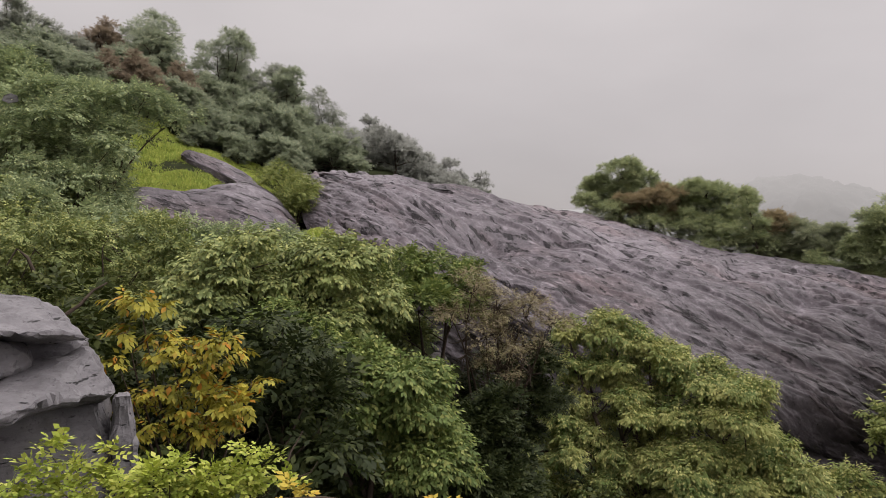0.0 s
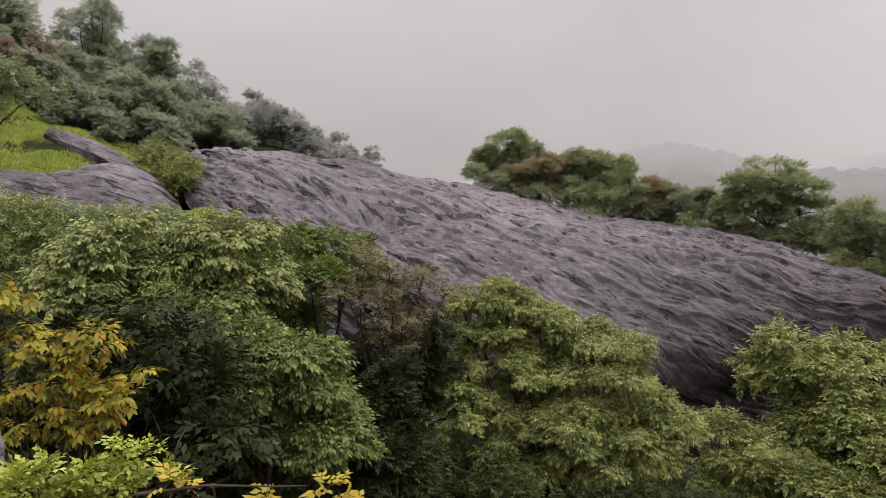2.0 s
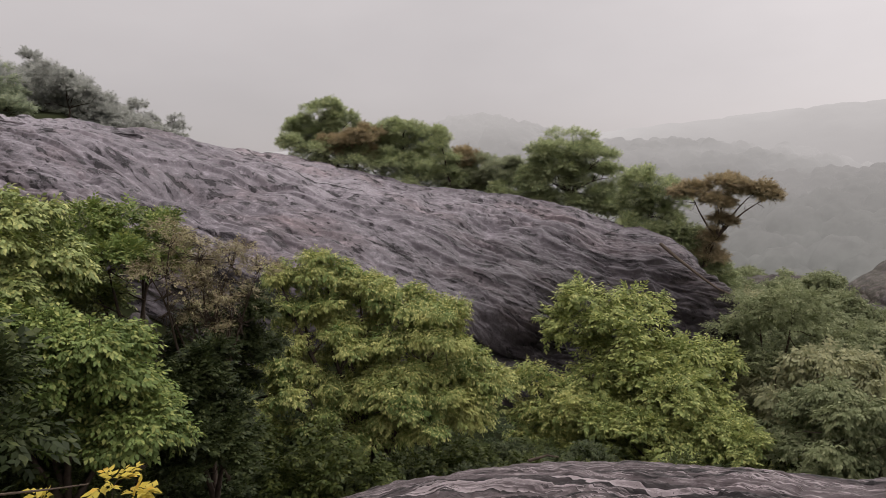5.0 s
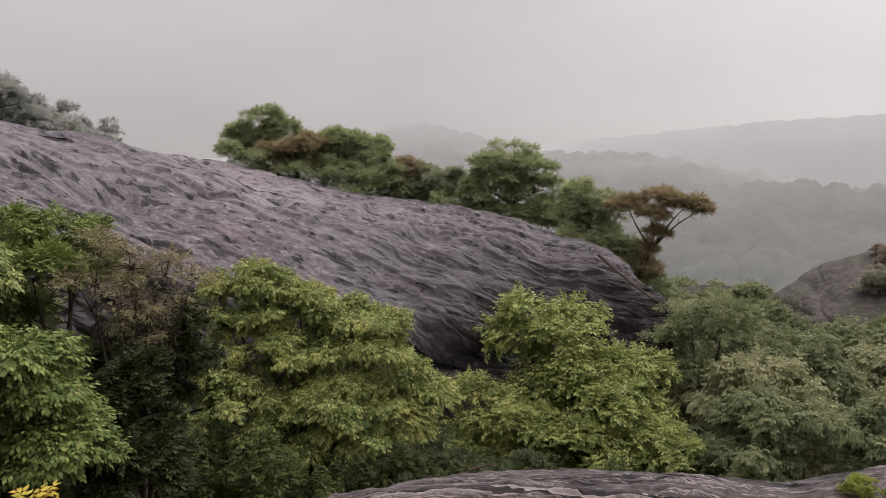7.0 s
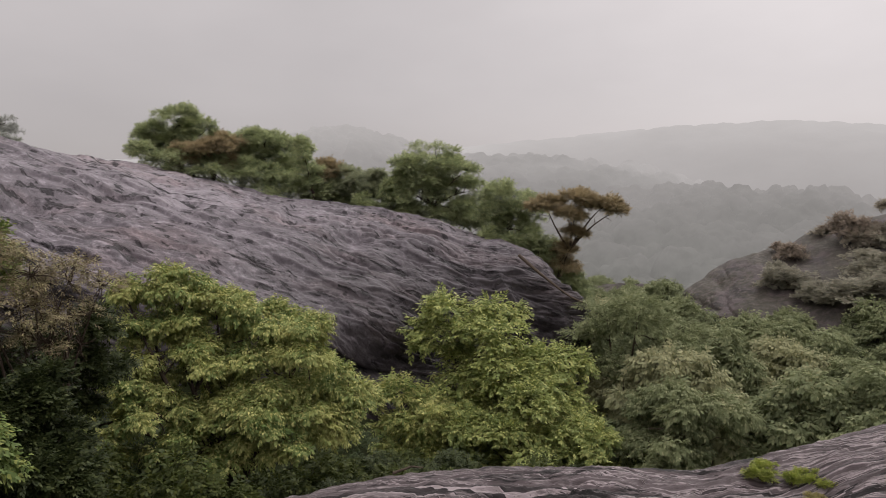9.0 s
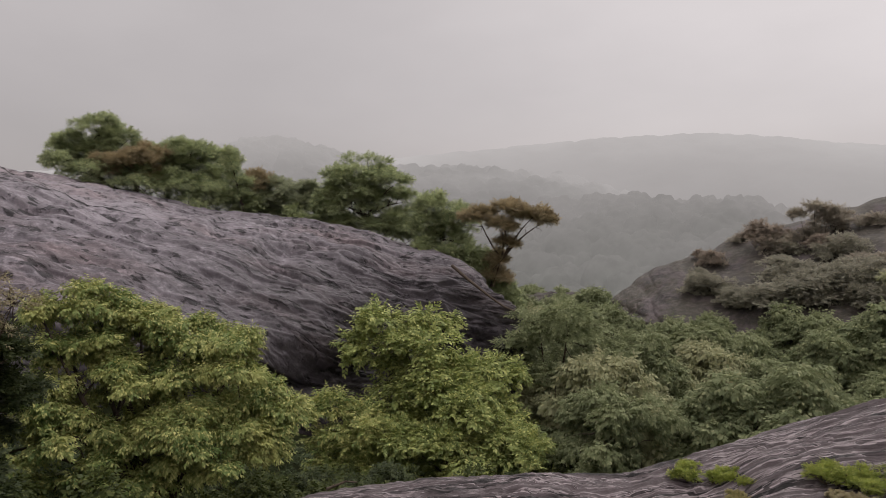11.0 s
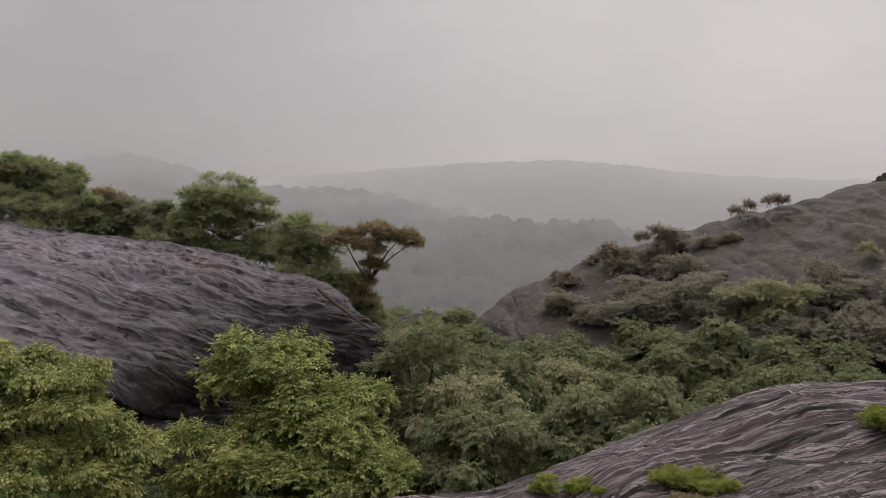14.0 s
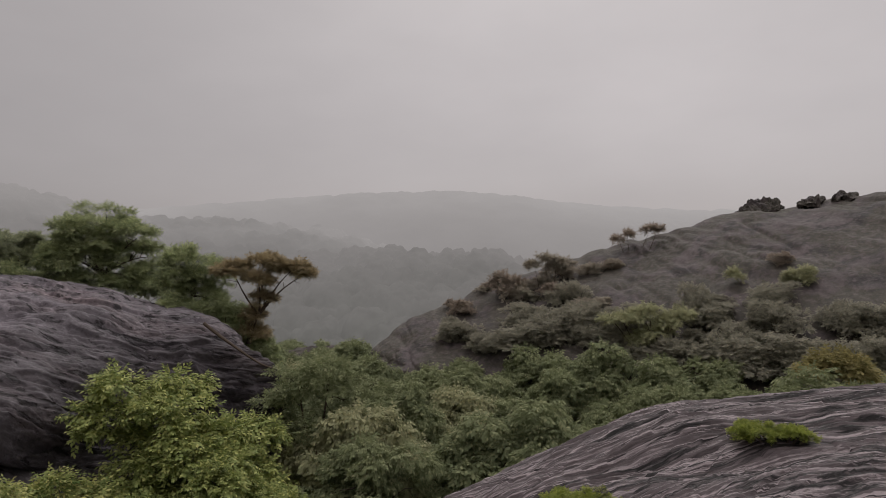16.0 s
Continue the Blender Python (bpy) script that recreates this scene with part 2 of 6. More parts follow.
def plain_material(name, a, b, scale, rough=0.85, bump=0.05):
    m, n, l, p = mat_base(name)
    obj = n.new("ShaderNodeTexCoord").outputs["Object"]
    f = tex_noise(n, l, obj, scale, 6, 0.65)
    big = tex_noise(n, l, obj, scale * 0.17, 3)
    c = rgb_mix(n, l, steps(n, l, f, 0.3, 0.7), a, b)
    c = rgb_mix(n, l, steps(n, l, big, 0.35, 0.75), c, tuple(0.5 * (u + v) * 0.8 for u, v in zip(a, b)))
    l.new(c, p.inputs["Base Color"])
    p.inputs["Roughness"].default_value = rough
    p.inputs["Specular IOR Level"].default_value = 0.1
    l.new(bumped(n, l, f, 0.7, bump), p.inputs["Normal"])
    return m


# Last argument bounds the painted shade on the dome's steep right end.
ROCK = rock_material("wet_gneiss", (0.080, 0.067, 0.079), (0.139, 0.118, 0.135), (0.233, 0.207, 0.230), 24, stain_shade=(-12, 3, 28.5, 20.0))


def ledge_material(name, dark, mid, light):
    """Layered wet gneiss: thin worn sheets whose edges end in dark splits and pale lips."""
    m, n, l, p = mat_base(name)
    uv = n.new("ShaderNodeTexCoord").outputs["UV"]
    obj = n.new("ShaderNodeTexCoord").outputs["Object"]
    warp = n.new("ShaderNodeTexNoise")
    warp.inputs["Scale"].default_value, warp.inputs["Detail"].default_value = 0.9, 2.0
    l.new(uv, warp.inputs["Vector"])
    bent = n.new("ShaderNodeVectorMath")
    bent.operation = "MULTIPLY_ADD"
    bent.inputs[1].default_value = (0.2, 0.012, 0.0)
    l.new(warp.outputs["Color"], bent.inputs[0])
    l.new(uv, bent.inputs[2])
    uv = bent.outputs[0]
    sheet = layers(n, l, tex_noise(n, l, mapped(n, l, uv, 3, (0.022, 0.75, 1)), 1.1, 5, 0.55), 7.0)
    flake = layers(n, l, tex_noise(n, l, mapped(n, l, uv, 5, (0.03, 1.0, 1)), 3.0, 6, 0.62), 7.0)
    fine = tex_noise(n, l, mapped(n, l, uv, 4, (0.10, 1.6, 1)), 6.0, 7, 0.72)
    broad = tex_noise(n, l, mapped(n, l, uv, 0, (0.35, 1, 1)), 0.32, 5, 0.6)
    crack = tex_noise(n, l, mapped(n, l, uv, -4, (0.10, 0.8, 1)), 0.8, 6, 0.6)
    grain = tex_noise(n, l, obj, 24.0, 5, 0.7)
    c = rgb_mix(n, l, steps(n, l, broad, 0.40, 0.62), tuple(0.5 * (u + v) for u, v in zip(dark, mid)), mid)
    c = rgb_mix(n, l, steps(n, l, fine, 0.53, 0.70), c, light)
    c = rgb_mix(n, l, steps(n, l, fine, 0.46, 0.34), c, tuple(v * 0.6 for v in dark))
    # Pale lips: wet glints put into the colour.
    c = rgb_mix(n, l, steps(n, l, flake, 0.80, 0.97), c, light)
    c = rgb_mix(n, l, steps(n, l, sheet, 0.88, 0.98), c, light)
    # Dark splits and cracks: crevice shade put into the colour.
    c = rgb_mix(n, l, steps(n, l, flake, 0.14, 0.02), c, tuple(v * 0.45 for v in dark))
    c = rgb_mix(n, l, steps(n, l, sheet, 0.16, 0.02), c, tuple(v * 0.25 for v in dark))
    c = rgb_mix(n, l, thin_lines(n, l, crack, 0.022), c, tuple(v * 0.2 for v in dark))
    c = rgb_mix(n, l, steps(n, l, grain, 0.42, 0.30), c, dark)
    l.new(c, p.inputs["Base Color"])
    r = n.new("ShaderNodeMapRange")
    p.inputs["Specular IOR Level"].default_value = 0.25
    r.inputs["To Min"].default_value, r.inputs["To Max"].default_value = 0.75, 0.3
    l.new(fine, r.inputs["Value"])
    l.new(r.outputs[0], p.inputs["Roughness"])
    b = bumped(n, l, sheet, 0.7, 0.04)
    b = bumped(n, l, flake, 0.7, 0.02, b)
    b = bumped(n, l, fine, 0.8, 0.04, b)
    b = bumped(n, l, grain, 0.5, 0.01, b)
    l.new(b, p.inputs["Normal"])
    return m


ROCK_FORE = ledge_material("wet_gneiss_layered", (0.046, 0.034, 0.036), (0.094, 0.073, 0.077), (0.35, 0.295, 0.305))
ROCK_HILL = hill_rock_material("hill_gneiss", (0.060, 0.048, 0.048), (0.095, 0.073, 0.074), (0.064, 0.055, 0.041))
BOULDER = boulder_material("boulder_gneiss", (0.071, 0.066, 0.069), (0.164, 0.152, 0.164), (0.255, 0.242, 0.255))
SOIL = plain_material("leafy_soil", (0.018, 0.02, 0.01), (0.045, 0.055, 0.02), 1.4)
BARK = plain_material("wet_bark", (0.05, 0.036, 0.027), (0.13, 0.10, 0.08), 6.0)
LEAF_DEEP = leaf_material("leaf_deep_green", (0.161, 0.203, 0.081), (0.302, 0.349, 0.128), (0.540, 0.543, 0.207))
# Darkened green: gully shade put into the leaf colour.
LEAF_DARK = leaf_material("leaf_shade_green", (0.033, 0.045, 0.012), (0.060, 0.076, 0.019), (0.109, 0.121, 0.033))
LEAF_OLIVE = leaf_material("leaf_olive", (0.144, 0.207, 0.064), (0.344, 0.361, 0.123), (0.577, 0.547, 0.213), 0.5, 0.25)
# Rock hill leaves lightened and greyed: haze put into the colour.
LEAF_HILL = leaf_material("leaf_hill_hazy", (0.331, 0.295, 0.244), (0.397, 0.356, 0.288), (0.484, 0.436, 0.348), 0.8, 0.5, 0.15)
LEAF_HILL_RUST = leaf_material("leaf_hill_rust_hazy", (0.297, 0.248, 0.203), (0.357, 0.296, 0.241), (0.420, 0.352, 0.284), 0.8, 0.5, 0.15)
LEAF_LIME = leaf_material("leaf_lime", (0.181, 0.227, 0.076), (0.301, 0.340, 0.110), (0.536, 0.538, 0.199), 0.5, 0.25)
LEAF_BRIGHT = leaf_material("leaf_fresh_green", (0.112, 0.159, 0.047), (0.197, 0.258, 0.076), (0.379, 0.402, 0.130))
LEAF_YELLOW = leaf_material("leaf_turning_yellow", (0.19, 0.20, 0.035), (0.47, 0.40, 0.055), (0.50, 0.21, 0.03), size=4.0, tips=0.8)
LEAF_GOLD = leaf_material("leaf_gold", (0.40, 0.32, 0.05), (0.62, 0.48, 0.08), (0.60, 0.36, 0.05), size=3.0, tips=0.8)
LEAF_HERB = leaf_material("leaf_herb", (0.298, 0.368, 0.062), (0.476, 0.529, 0.092), (0.653, 0.653, 0.164), size=3.0)
LEAF_DRY = leaf_material("leaf_dry_brown", (0.221, 0.179, 0.114), (0.312, 0.257, 0.156), (0.390, 0.364, 0.182))
# Forest, rust, crest and valley leaves: colours lifted to stand for haze.
LEAF_FOREST = leaf_material("leaf_forest", (0.245, 0.267, 0.175), (0.334, 0.356, 0.226), (0.461, 0.470, 0.297), 0.7, 0.45, 0.15)
LEAF_RUST = leaf_material("leaf_rust", (0.270, 0.221, 0.135), (0.358, 0.286, 0.169), (0.472, 0.381, 0.223), 0.7, 0.4)
LEAF_CREST = leaf_material("leaf_crest", (0.253, 0.295, 0.161), (0.368, 0.413, 0.222), (0.582, 0.600, 0.323), 0.7, 0.4, 0.3)
LEAF_VALLEY = leaf_material("leaf_valley", (0.181, 0.208, 0.111), (0.258, 0.286, 0.147), (0.382, 0.393, 0.219), 0.7, 0.4, 0.12)
LEAF_PALE = leaf_material("leaf_pale", (0.284, 0.295, 0.170), (0.373, 0.374, 0.216), (0.493, 0.476, 0.284), 0.7, 0.4, 0.3)
GRASS = leaf_material("grass_blade", (0.348, 0.434, 0.106), (0.504, 0.590, 0.152), (0.732, 0.715, 0.215), 0.6, 0.35, 0.5)
# Forest leaves paled: hillside haze put into the leaf colour.
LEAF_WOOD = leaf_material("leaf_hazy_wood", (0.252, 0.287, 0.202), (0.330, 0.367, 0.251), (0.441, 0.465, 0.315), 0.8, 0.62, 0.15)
LEAF_SLOPE = leaf_material("leaf_hillside", (0.209, 0.262, 0.146), (0.342, 0.402, 0.209), (0.570, 0.608, 0.323), 0.6, 0.3, 0.4)
# Two near-black greens: deep shadow under the trees put into the colour.
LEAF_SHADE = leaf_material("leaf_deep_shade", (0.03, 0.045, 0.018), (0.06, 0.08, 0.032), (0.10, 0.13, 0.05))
LEAF_GLOOM = leaf_material("leaf_gully_shade", (0.022, 0.031, 0.012), (0.044, 0.058, 0.020), (0.088, 0.102, 0.038))
CUSHION = leaf_material("cushion_leaf", (0.156, 0.195, 0.042), (0.286, 0.338, 0.070), (0.468, 0.468, 0.126), 0.6, 0.35, 2.5)
# Darker copy for shrubs low on the hill, haze in its colour too.
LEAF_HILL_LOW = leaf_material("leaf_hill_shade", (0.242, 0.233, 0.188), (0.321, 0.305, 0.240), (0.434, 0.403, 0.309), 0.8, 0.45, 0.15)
# Greyer green and rust forest leaves: more haze put into the colour.
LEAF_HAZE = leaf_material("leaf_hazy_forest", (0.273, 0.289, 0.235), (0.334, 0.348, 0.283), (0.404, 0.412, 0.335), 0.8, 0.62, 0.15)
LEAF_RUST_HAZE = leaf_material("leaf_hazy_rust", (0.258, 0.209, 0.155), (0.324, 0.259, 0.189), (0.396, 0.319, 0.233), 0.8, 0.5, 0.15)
LEAF_AMBER = leaf_material("leaf_amber", (0.220, 0.200, 0.090), (0.330, 0.290, 0.125), (0.430, 0.360, 0.160), 0.7, 0.35, 0.4)
# Palest leaves, for the farthest trees: thick haze put into the colour.
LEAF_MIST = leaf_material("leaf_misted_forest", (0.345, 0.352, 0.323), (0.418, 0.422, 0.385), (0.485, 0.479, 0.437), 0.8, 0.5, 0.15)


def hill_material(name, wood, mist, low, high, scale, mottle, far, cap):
    """Distant wooded backdrop with haze painted into its colour: a crest lost in low cloud, drifting wisps. far: how
    much of its tone is glowing haze.
    """
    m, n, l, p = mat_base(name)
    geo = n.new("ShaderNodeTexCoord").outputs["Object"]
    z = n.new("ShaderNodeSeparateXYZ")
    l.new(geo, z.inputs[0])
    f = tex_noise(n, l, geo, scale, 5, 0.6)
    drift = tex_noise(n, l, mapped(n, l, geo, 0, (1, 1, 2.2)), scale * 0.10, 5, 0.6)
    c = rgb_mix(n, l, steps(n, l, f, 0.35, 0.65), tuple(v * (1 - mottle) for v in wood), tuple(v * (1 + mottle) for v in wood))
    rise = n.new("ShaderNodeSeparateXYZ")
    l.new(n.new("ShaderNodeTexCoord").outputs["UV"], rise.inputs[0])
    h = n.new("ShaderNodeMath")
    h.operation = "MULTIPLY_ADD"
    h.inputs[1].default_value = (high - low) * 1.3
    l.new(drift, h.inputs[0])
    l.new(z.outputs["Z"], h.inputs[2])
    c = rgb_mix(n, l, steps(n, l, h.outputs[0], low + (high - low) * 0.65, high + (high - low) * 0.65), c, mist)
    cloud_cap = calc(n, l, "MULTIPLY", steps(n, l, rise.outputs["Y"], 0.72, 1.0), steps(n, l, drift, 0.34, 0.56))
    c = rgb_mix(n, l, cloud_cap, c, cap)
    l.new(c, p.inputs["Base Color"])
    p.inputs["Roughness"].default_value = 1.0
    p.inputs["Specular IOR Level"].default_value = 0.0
    # Glow stands in for lit haze; the hill itself is no light source.
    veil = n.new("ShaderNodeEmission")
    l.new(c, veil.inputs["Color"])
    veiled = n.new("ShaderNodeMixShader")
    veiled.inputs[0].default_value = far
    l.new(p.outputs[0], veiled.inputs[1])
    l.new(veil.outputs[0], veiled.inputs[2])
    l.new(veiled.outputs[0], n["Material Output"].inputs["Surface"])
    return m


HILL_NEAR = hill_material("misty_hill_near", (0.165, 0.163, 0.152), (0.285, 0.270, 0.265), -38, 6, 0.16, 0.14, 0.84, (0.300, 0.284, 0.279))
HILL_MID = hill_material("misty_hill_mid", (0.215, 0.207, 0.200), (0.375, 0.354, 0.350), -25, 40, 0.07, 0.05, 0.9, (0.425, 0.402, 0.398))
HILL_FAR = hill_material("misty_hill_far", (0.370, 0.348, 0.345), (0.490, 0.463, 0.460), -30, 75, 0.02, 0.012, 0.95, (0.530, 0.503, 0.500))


# ---- builders ----
def raw_mesh(name, verts, quads, material, uv=None, smooth=False):
    """A mesh from arrays: verts n x 3, quads m x 4."""
    me = bpy.data.meshes.new(name)
    v, q = np.asarray(verts, np.float32), np.asarray(quads, np.int32)
    k = q.shape[1]
    me.vertices.add(len(v))
    me.vertices.foreach_set("co", v.ravel())
    me.loops.add(q.size)
    me.loops.foreach_set("vertex_index", q.ravel())
    me.polygons.add(len(q))
    me.polygons.foreach_set("loop_start", np.arange(0, q.size, k, dtype=np.int32))
    if uv is not None:
        layer = me.uv_layers.new(name="slab")
        layer.data.foreach_set("uv", np.asarray(uv, np.float32)[q.ravel()].ravel())
    me.update(calc_edges=True)
    me.validate()
    if smooth:
        me.polygons.foreach_set("use_smooth", np.ones(len(me.polygons), bool))
    me.materials.append(material)
    return me


def part(name, me, parent=None, label=""):
    ob = new(name, me)
    if parent:
        ob.parent = parent
    return tagged(ob, label)


def grid_quads(nu, nv):
    i = np.arange(nu - 1)[:, None] * nv + np.arange(nv - 1)[None, :]
    return np.stack([i, i + nv, i + nv + 1, i + 1], -1).reshape(-1, 4)


def tube(path, radii, sides=6):
    """Verts and quads of a tapered, bent stem."""
    path, radii = np.asarray(path, float), np.asarray(radii, float)
    d = np.gradient(path, axis=0)
    d /= np.linalg.norm(d, axis=1, keepdims=True) + 1e-9
    side = np.cross(d, (0.31, 0.95, 0.07))
    side /= np.linalg.norm(side, axis=1, keepdims=True) + 1e-9
    up = np.cross(side, d)
    a = np.linspace(0, 2 * np.pi, sides, endpoint=False)
    ring = path[:, None] + radii[:, None, None] * (np.cos(a)[None, :, None] * side[:, None] + np.sin(a)[None, :, None] * up[:, None])
    n = len(path)
    i, j = np.meshgrid(np.arange(n - 1), np.arange(sides), indexing="ij")
    q = np.stack([i * sides + j, i * sides + (j + 1) % sides, (i + 1) * sides + (j + 1) % sides, (i + 1) * sides + j], -1).reshape(-1, 4)
    return ring.reshape(-1, 3), q


def joined(pieces):
    vs, qs, k = [], [], 0
    for v, q in pieces:
        vs.append(v)
        qs.append(q + k)
        k += len(v)
    return np.concatenate(vs), np.concatenate(qs)


def unit(v):
    return v / (np.linalg.norm(v, axis=-1, keepdims=True) + 1e-9)


def sprays(pos, out, rng, leaf, width, per, droop=0.3, length=2.6):
    """Leafy twigs: at each place a twig with leaves on both sides, each leaf folded along its rib."""
    n = len(pos)
    twig = unit(out + rng.normal(0, 0.45, (n, 3)) + np.array((0, 0, 0.15 - droop)))
    side = unit(np.cross(twig, np.array((0, 0, 1.0)) + rng.normal(0, 0.3, (n, 3))))
    face = np.cross(side, twig)
    face *= np.where(face[:, 2:] < 0, -1, 1)
    scale = rng.uniform(0.7, 1.25, n)
    vs = []
    for k in range(per):
        s = (k + 0.5) / per
        hand = 1 if k % 2 else -1
        spread = 0.95 - 0.55 * s
        d = unit(twig * (1 - 0.45 * spread) + side * hand * spread + face * rng.uniform(-0.35, 0.15, (n, 1)) + rng.normal(0, 0.12, (n, 3)) - np.array((0, 0, droop * 0.6)))
        size = (leaf * scale * (1.05 - 0.35 * abs(s - 0.45)))[:, None]
        b = pos + twig * (s * length * leaf * scale)[:, None]
        w = unit(np.cross(d, face)) * size * width * 0.5
        fold = face * size * 0.07
        vs.append(np.stack([b, b + d * size * 0.45 + w + fold, b + d * size, b + d * size * 0.45 - w + fold], 1))
    v = np.stack(vs, 1).reshape(-1, 3)
    return v, np.arange(len(v)).reshape(-1, 4)


def crown(lobes, count, rng, leaf, width, per, flat=0.75, droop=0.3, rough=0.28, length=2.6, clumps=9, tier=0.62, puff=0.4):
    """A crown of leafy twigs: each lobe (x, y, z, radius) carries many small overlapping clumps with gaps between."""
    lobes = np.asarray(lobes, float)
    share = lobes[:, 3] ** 2
    nums = np.maximum(12, (count * share / share.sum()).astype(int))
    P, O = [], []
    for (x, y, z, r), n in zip(lobes, nums):
        c = unit(rng.normal(0, 1, (clumps * 3, 3)) + (0, 0, 0.25))
        c = c[c[:, 2] > -0.6][:clumps]
        at = c * (r * rng.uniform(0.62, 0.95 + rough * 0.5, (len(c), 1))) * (1, 1, flat)
        rad = r * rng.uniform(0.65, 1.3, len(c)) * puff
        pick = rng.integers(0, len(c), n)
        d = unit(rng.normal(0, 1, (n, 3)) + (0, 0, 0.55))
        low = rng.uniform(0, 1, n) < 0.8
        d[:, 2] = np.where((d[:, 2] < -0.1) & low, -d[:, 2], d[:, 2])
        wob = 1 + 0.3 * vnoise(d * 1.7 + at[pick] * 3.1, 7)
        P.append(np.array((x, y, z)) + at[pick] + d * (rad[pick] * wob * rng.uniform(0.72, 1.05, n))[:, None] * (1, 1, tier))
        O.append(unit(d * (1, 1, 0.35) + c[pick] * (0.5, 0.5, 0.1)))
    return sprays(np.concatenate(P), np.concatenate(O), rng, leaf, width, per, droop, length)


def limbs(base, lobes, rng, thick, reach=0.85, twigs=4):
    """A tapered trunk that forks into a limb for each lobe."""
    lobes = np.asarray(lobes, float)
    base = np.asarray(base, float)
    top = np.average(lobes[:, :3], axis=0, weights=lobes[:, 3])
    fork = base + (top - base) * np.array((0.45, 0.45, 0.5))
    t = np.linspace(0, 1, 6)[:, None]
    sway = rng.normal(0, 0.03, (6, 3)) * np.linalg.norm(top - base)
    sway[0] = 0
    pieces = [tube(base + (fork - base) * t + sway, thick * (1.25 - 0.55 * t[:, 0]), 8)]
    fork = (base + (fork - base) * t + sway)[-1]
    for x, y, z, r in lobes:
        tip = np.array((x, y, z))
        mid = (fork + tip) / 2 + np.array((0, 0, 0.12)) * np.linalg.norm(tip - fork) + rng.normal(0, 0.06, 3) * np.linalg.norm(tip - fork)
        line = fork * (1 - t) ** 2 + 2 * mid * t * (1 - t) + tip * t ** 2
        pieces.append(tube(line, thick * (0.6 - 0.48 * t[:, 0]), 5))
        for _ in range(twigs):
            g = unit(rng.normal(0, 1, 3) + (0, 0, 0.4)) * r * reach
            s = line[rng.integers(3, 6)]
            pieces.append(tube(s + g * np.linspace(0, 1, 4)[:, None] + rng.normal(0, 0.04, (4, 3)) * r, thick * np.array((0.2, 0.15, 0.1, 0.05)), 4))
    return joined(pieces)


def leafy(name, base, lobes, leaves, count, leaf, label, category, width=0.45, per=7, thick=0.12, flat=0.75, droop=0.3, seed=1, group="", rough=0.28, length=2.6, clumps=9, tier=0.62, twigs=4, puff=0.4):
    """A tree or shrub: an empty at its foot, with its trunk and its crown."""
    rng = np.random.default_rng(seed)
    base = np.asarray(base, float)
    local = np.asarray(lobes, float).copy()
    local[:, :3] -= base
    thing = tagged(new(name), label, category, group)
    thing.location = base
    v, q = limbs((0, 0, -0.3), local, rng, thick, 0.85, twigs)
    part("trunk", raw_mesh("trunk", v, q, BARK, smooth=True), thing)
    v, q = crown(local, count, rng, leaf, width, per, flat, droop, rough, length, clumps, tier, puff)
    part("crown", raw_mesh("crown", v, q, leaves), thing)
    return thing


# ---- ground ----
AZ = (-50, -25, -8, 10, 30, 48, 62, 80, 100)
RADII = (0.8, 3, 12, 22, 36, 60, 85, 120, 200)
FALL = (
    (-1.6, -1.9, -3.2, -1.5, 2.5, 9.0, 15.0, 20.0, 24.0),
    (-1.6, -1.9, -5.0, -5.0, -4.0, 7.0, 13.2, 16.5, 16.0),
    (-1.6, -2.0, -7.0, -8.5, -5.5, 2.0, 7.5, 9.5, 6.0),
    (-1.6, -2.6, -8.5, -11.0, -11.0, -5.0, -4.0, -2.5, -9.0),
    (-1.6, -3.0, -9.0, -13.0, -16.0, -12.0, -10.0, -13.0, -20.0),
    (-1.6, -3.2, -9.0, -14.0, -18.5, -19.0, -20.0, -26.0, -45.0),
    (-1.6, -3.2, -8.5, -14.0, -19.5, -20.0, -20.0, -26.0, -45.0),
    (-1.6, -3.1, -7.5, -12.0, -18.5, -18.5, -12.0, -9.0, -20.0),
    (-1.6, -3.0, -6.5, -10.0, -16.5, -16.0, -8.0, -4.0, -15.0),
)


def ground_z(x, y):
    x, y = np.asarray(x, float), np.asarray(y, float)
    r = np.clip(np.hypot(x, y), 0.8, 200)
    a = (np.degrees(np.arctan2(x, y)) + 50) % 360
    cols = np.array(AZ + (310,), float) + 50
    tab = np.array(FALL + (FALL[0],))
    i = np.clip(np.searchsorted(cols, a, "right") - 1, 0, len(cols) - 2)
    w = (a - cols[i]) / (cols[i + 1] - cols[i])
    w = w * w * (3 - 2 * w)
    lr, lR = np.log(r), np.log(np.array(RADII))
    j = np.clip(np.searchsorted(lR, lr, "right") - 1, 0, len(lR) - 2)
    u = np.clip((lr - lR[j]) / (lR[j + 1] - lR[j]), 0, 1)
    e = (tab[i, j] * (1 - u) + tab[i, j + 1] * u) * (1 - w) + (tab[i + 1, j] * (1 - u) + tab[i + 1, j + 1] * u) * w
    rough = fbm(np.stack([x * 0.16, y * 0.16, 0 * x], -1), 4, 3) * np.clip(r / 40, 0.02, 1) * 0.9
    knoll = 1.7 * np.exp(-((x + 8.6) ** 2 + (y - 43.0) ** 2) / 9.0)
    bank = 1.1 * np.exp(-((x + 17.5) ** 2 + (y - 51.0) ** 2) / 16.0)
    return EYE + e + rough + knoll + bank


ga = np.radians(np.linspace(0, 360, 241))
gr = np.concatenate([[0.0], np.geomspace(0.8, 220, 150), np.geomspace(260, 4200, 14)])
gx, gy = gr[None, :] * np.sin(ga)[:, None], gr[None, :] * np.cos(ga)[:, None]
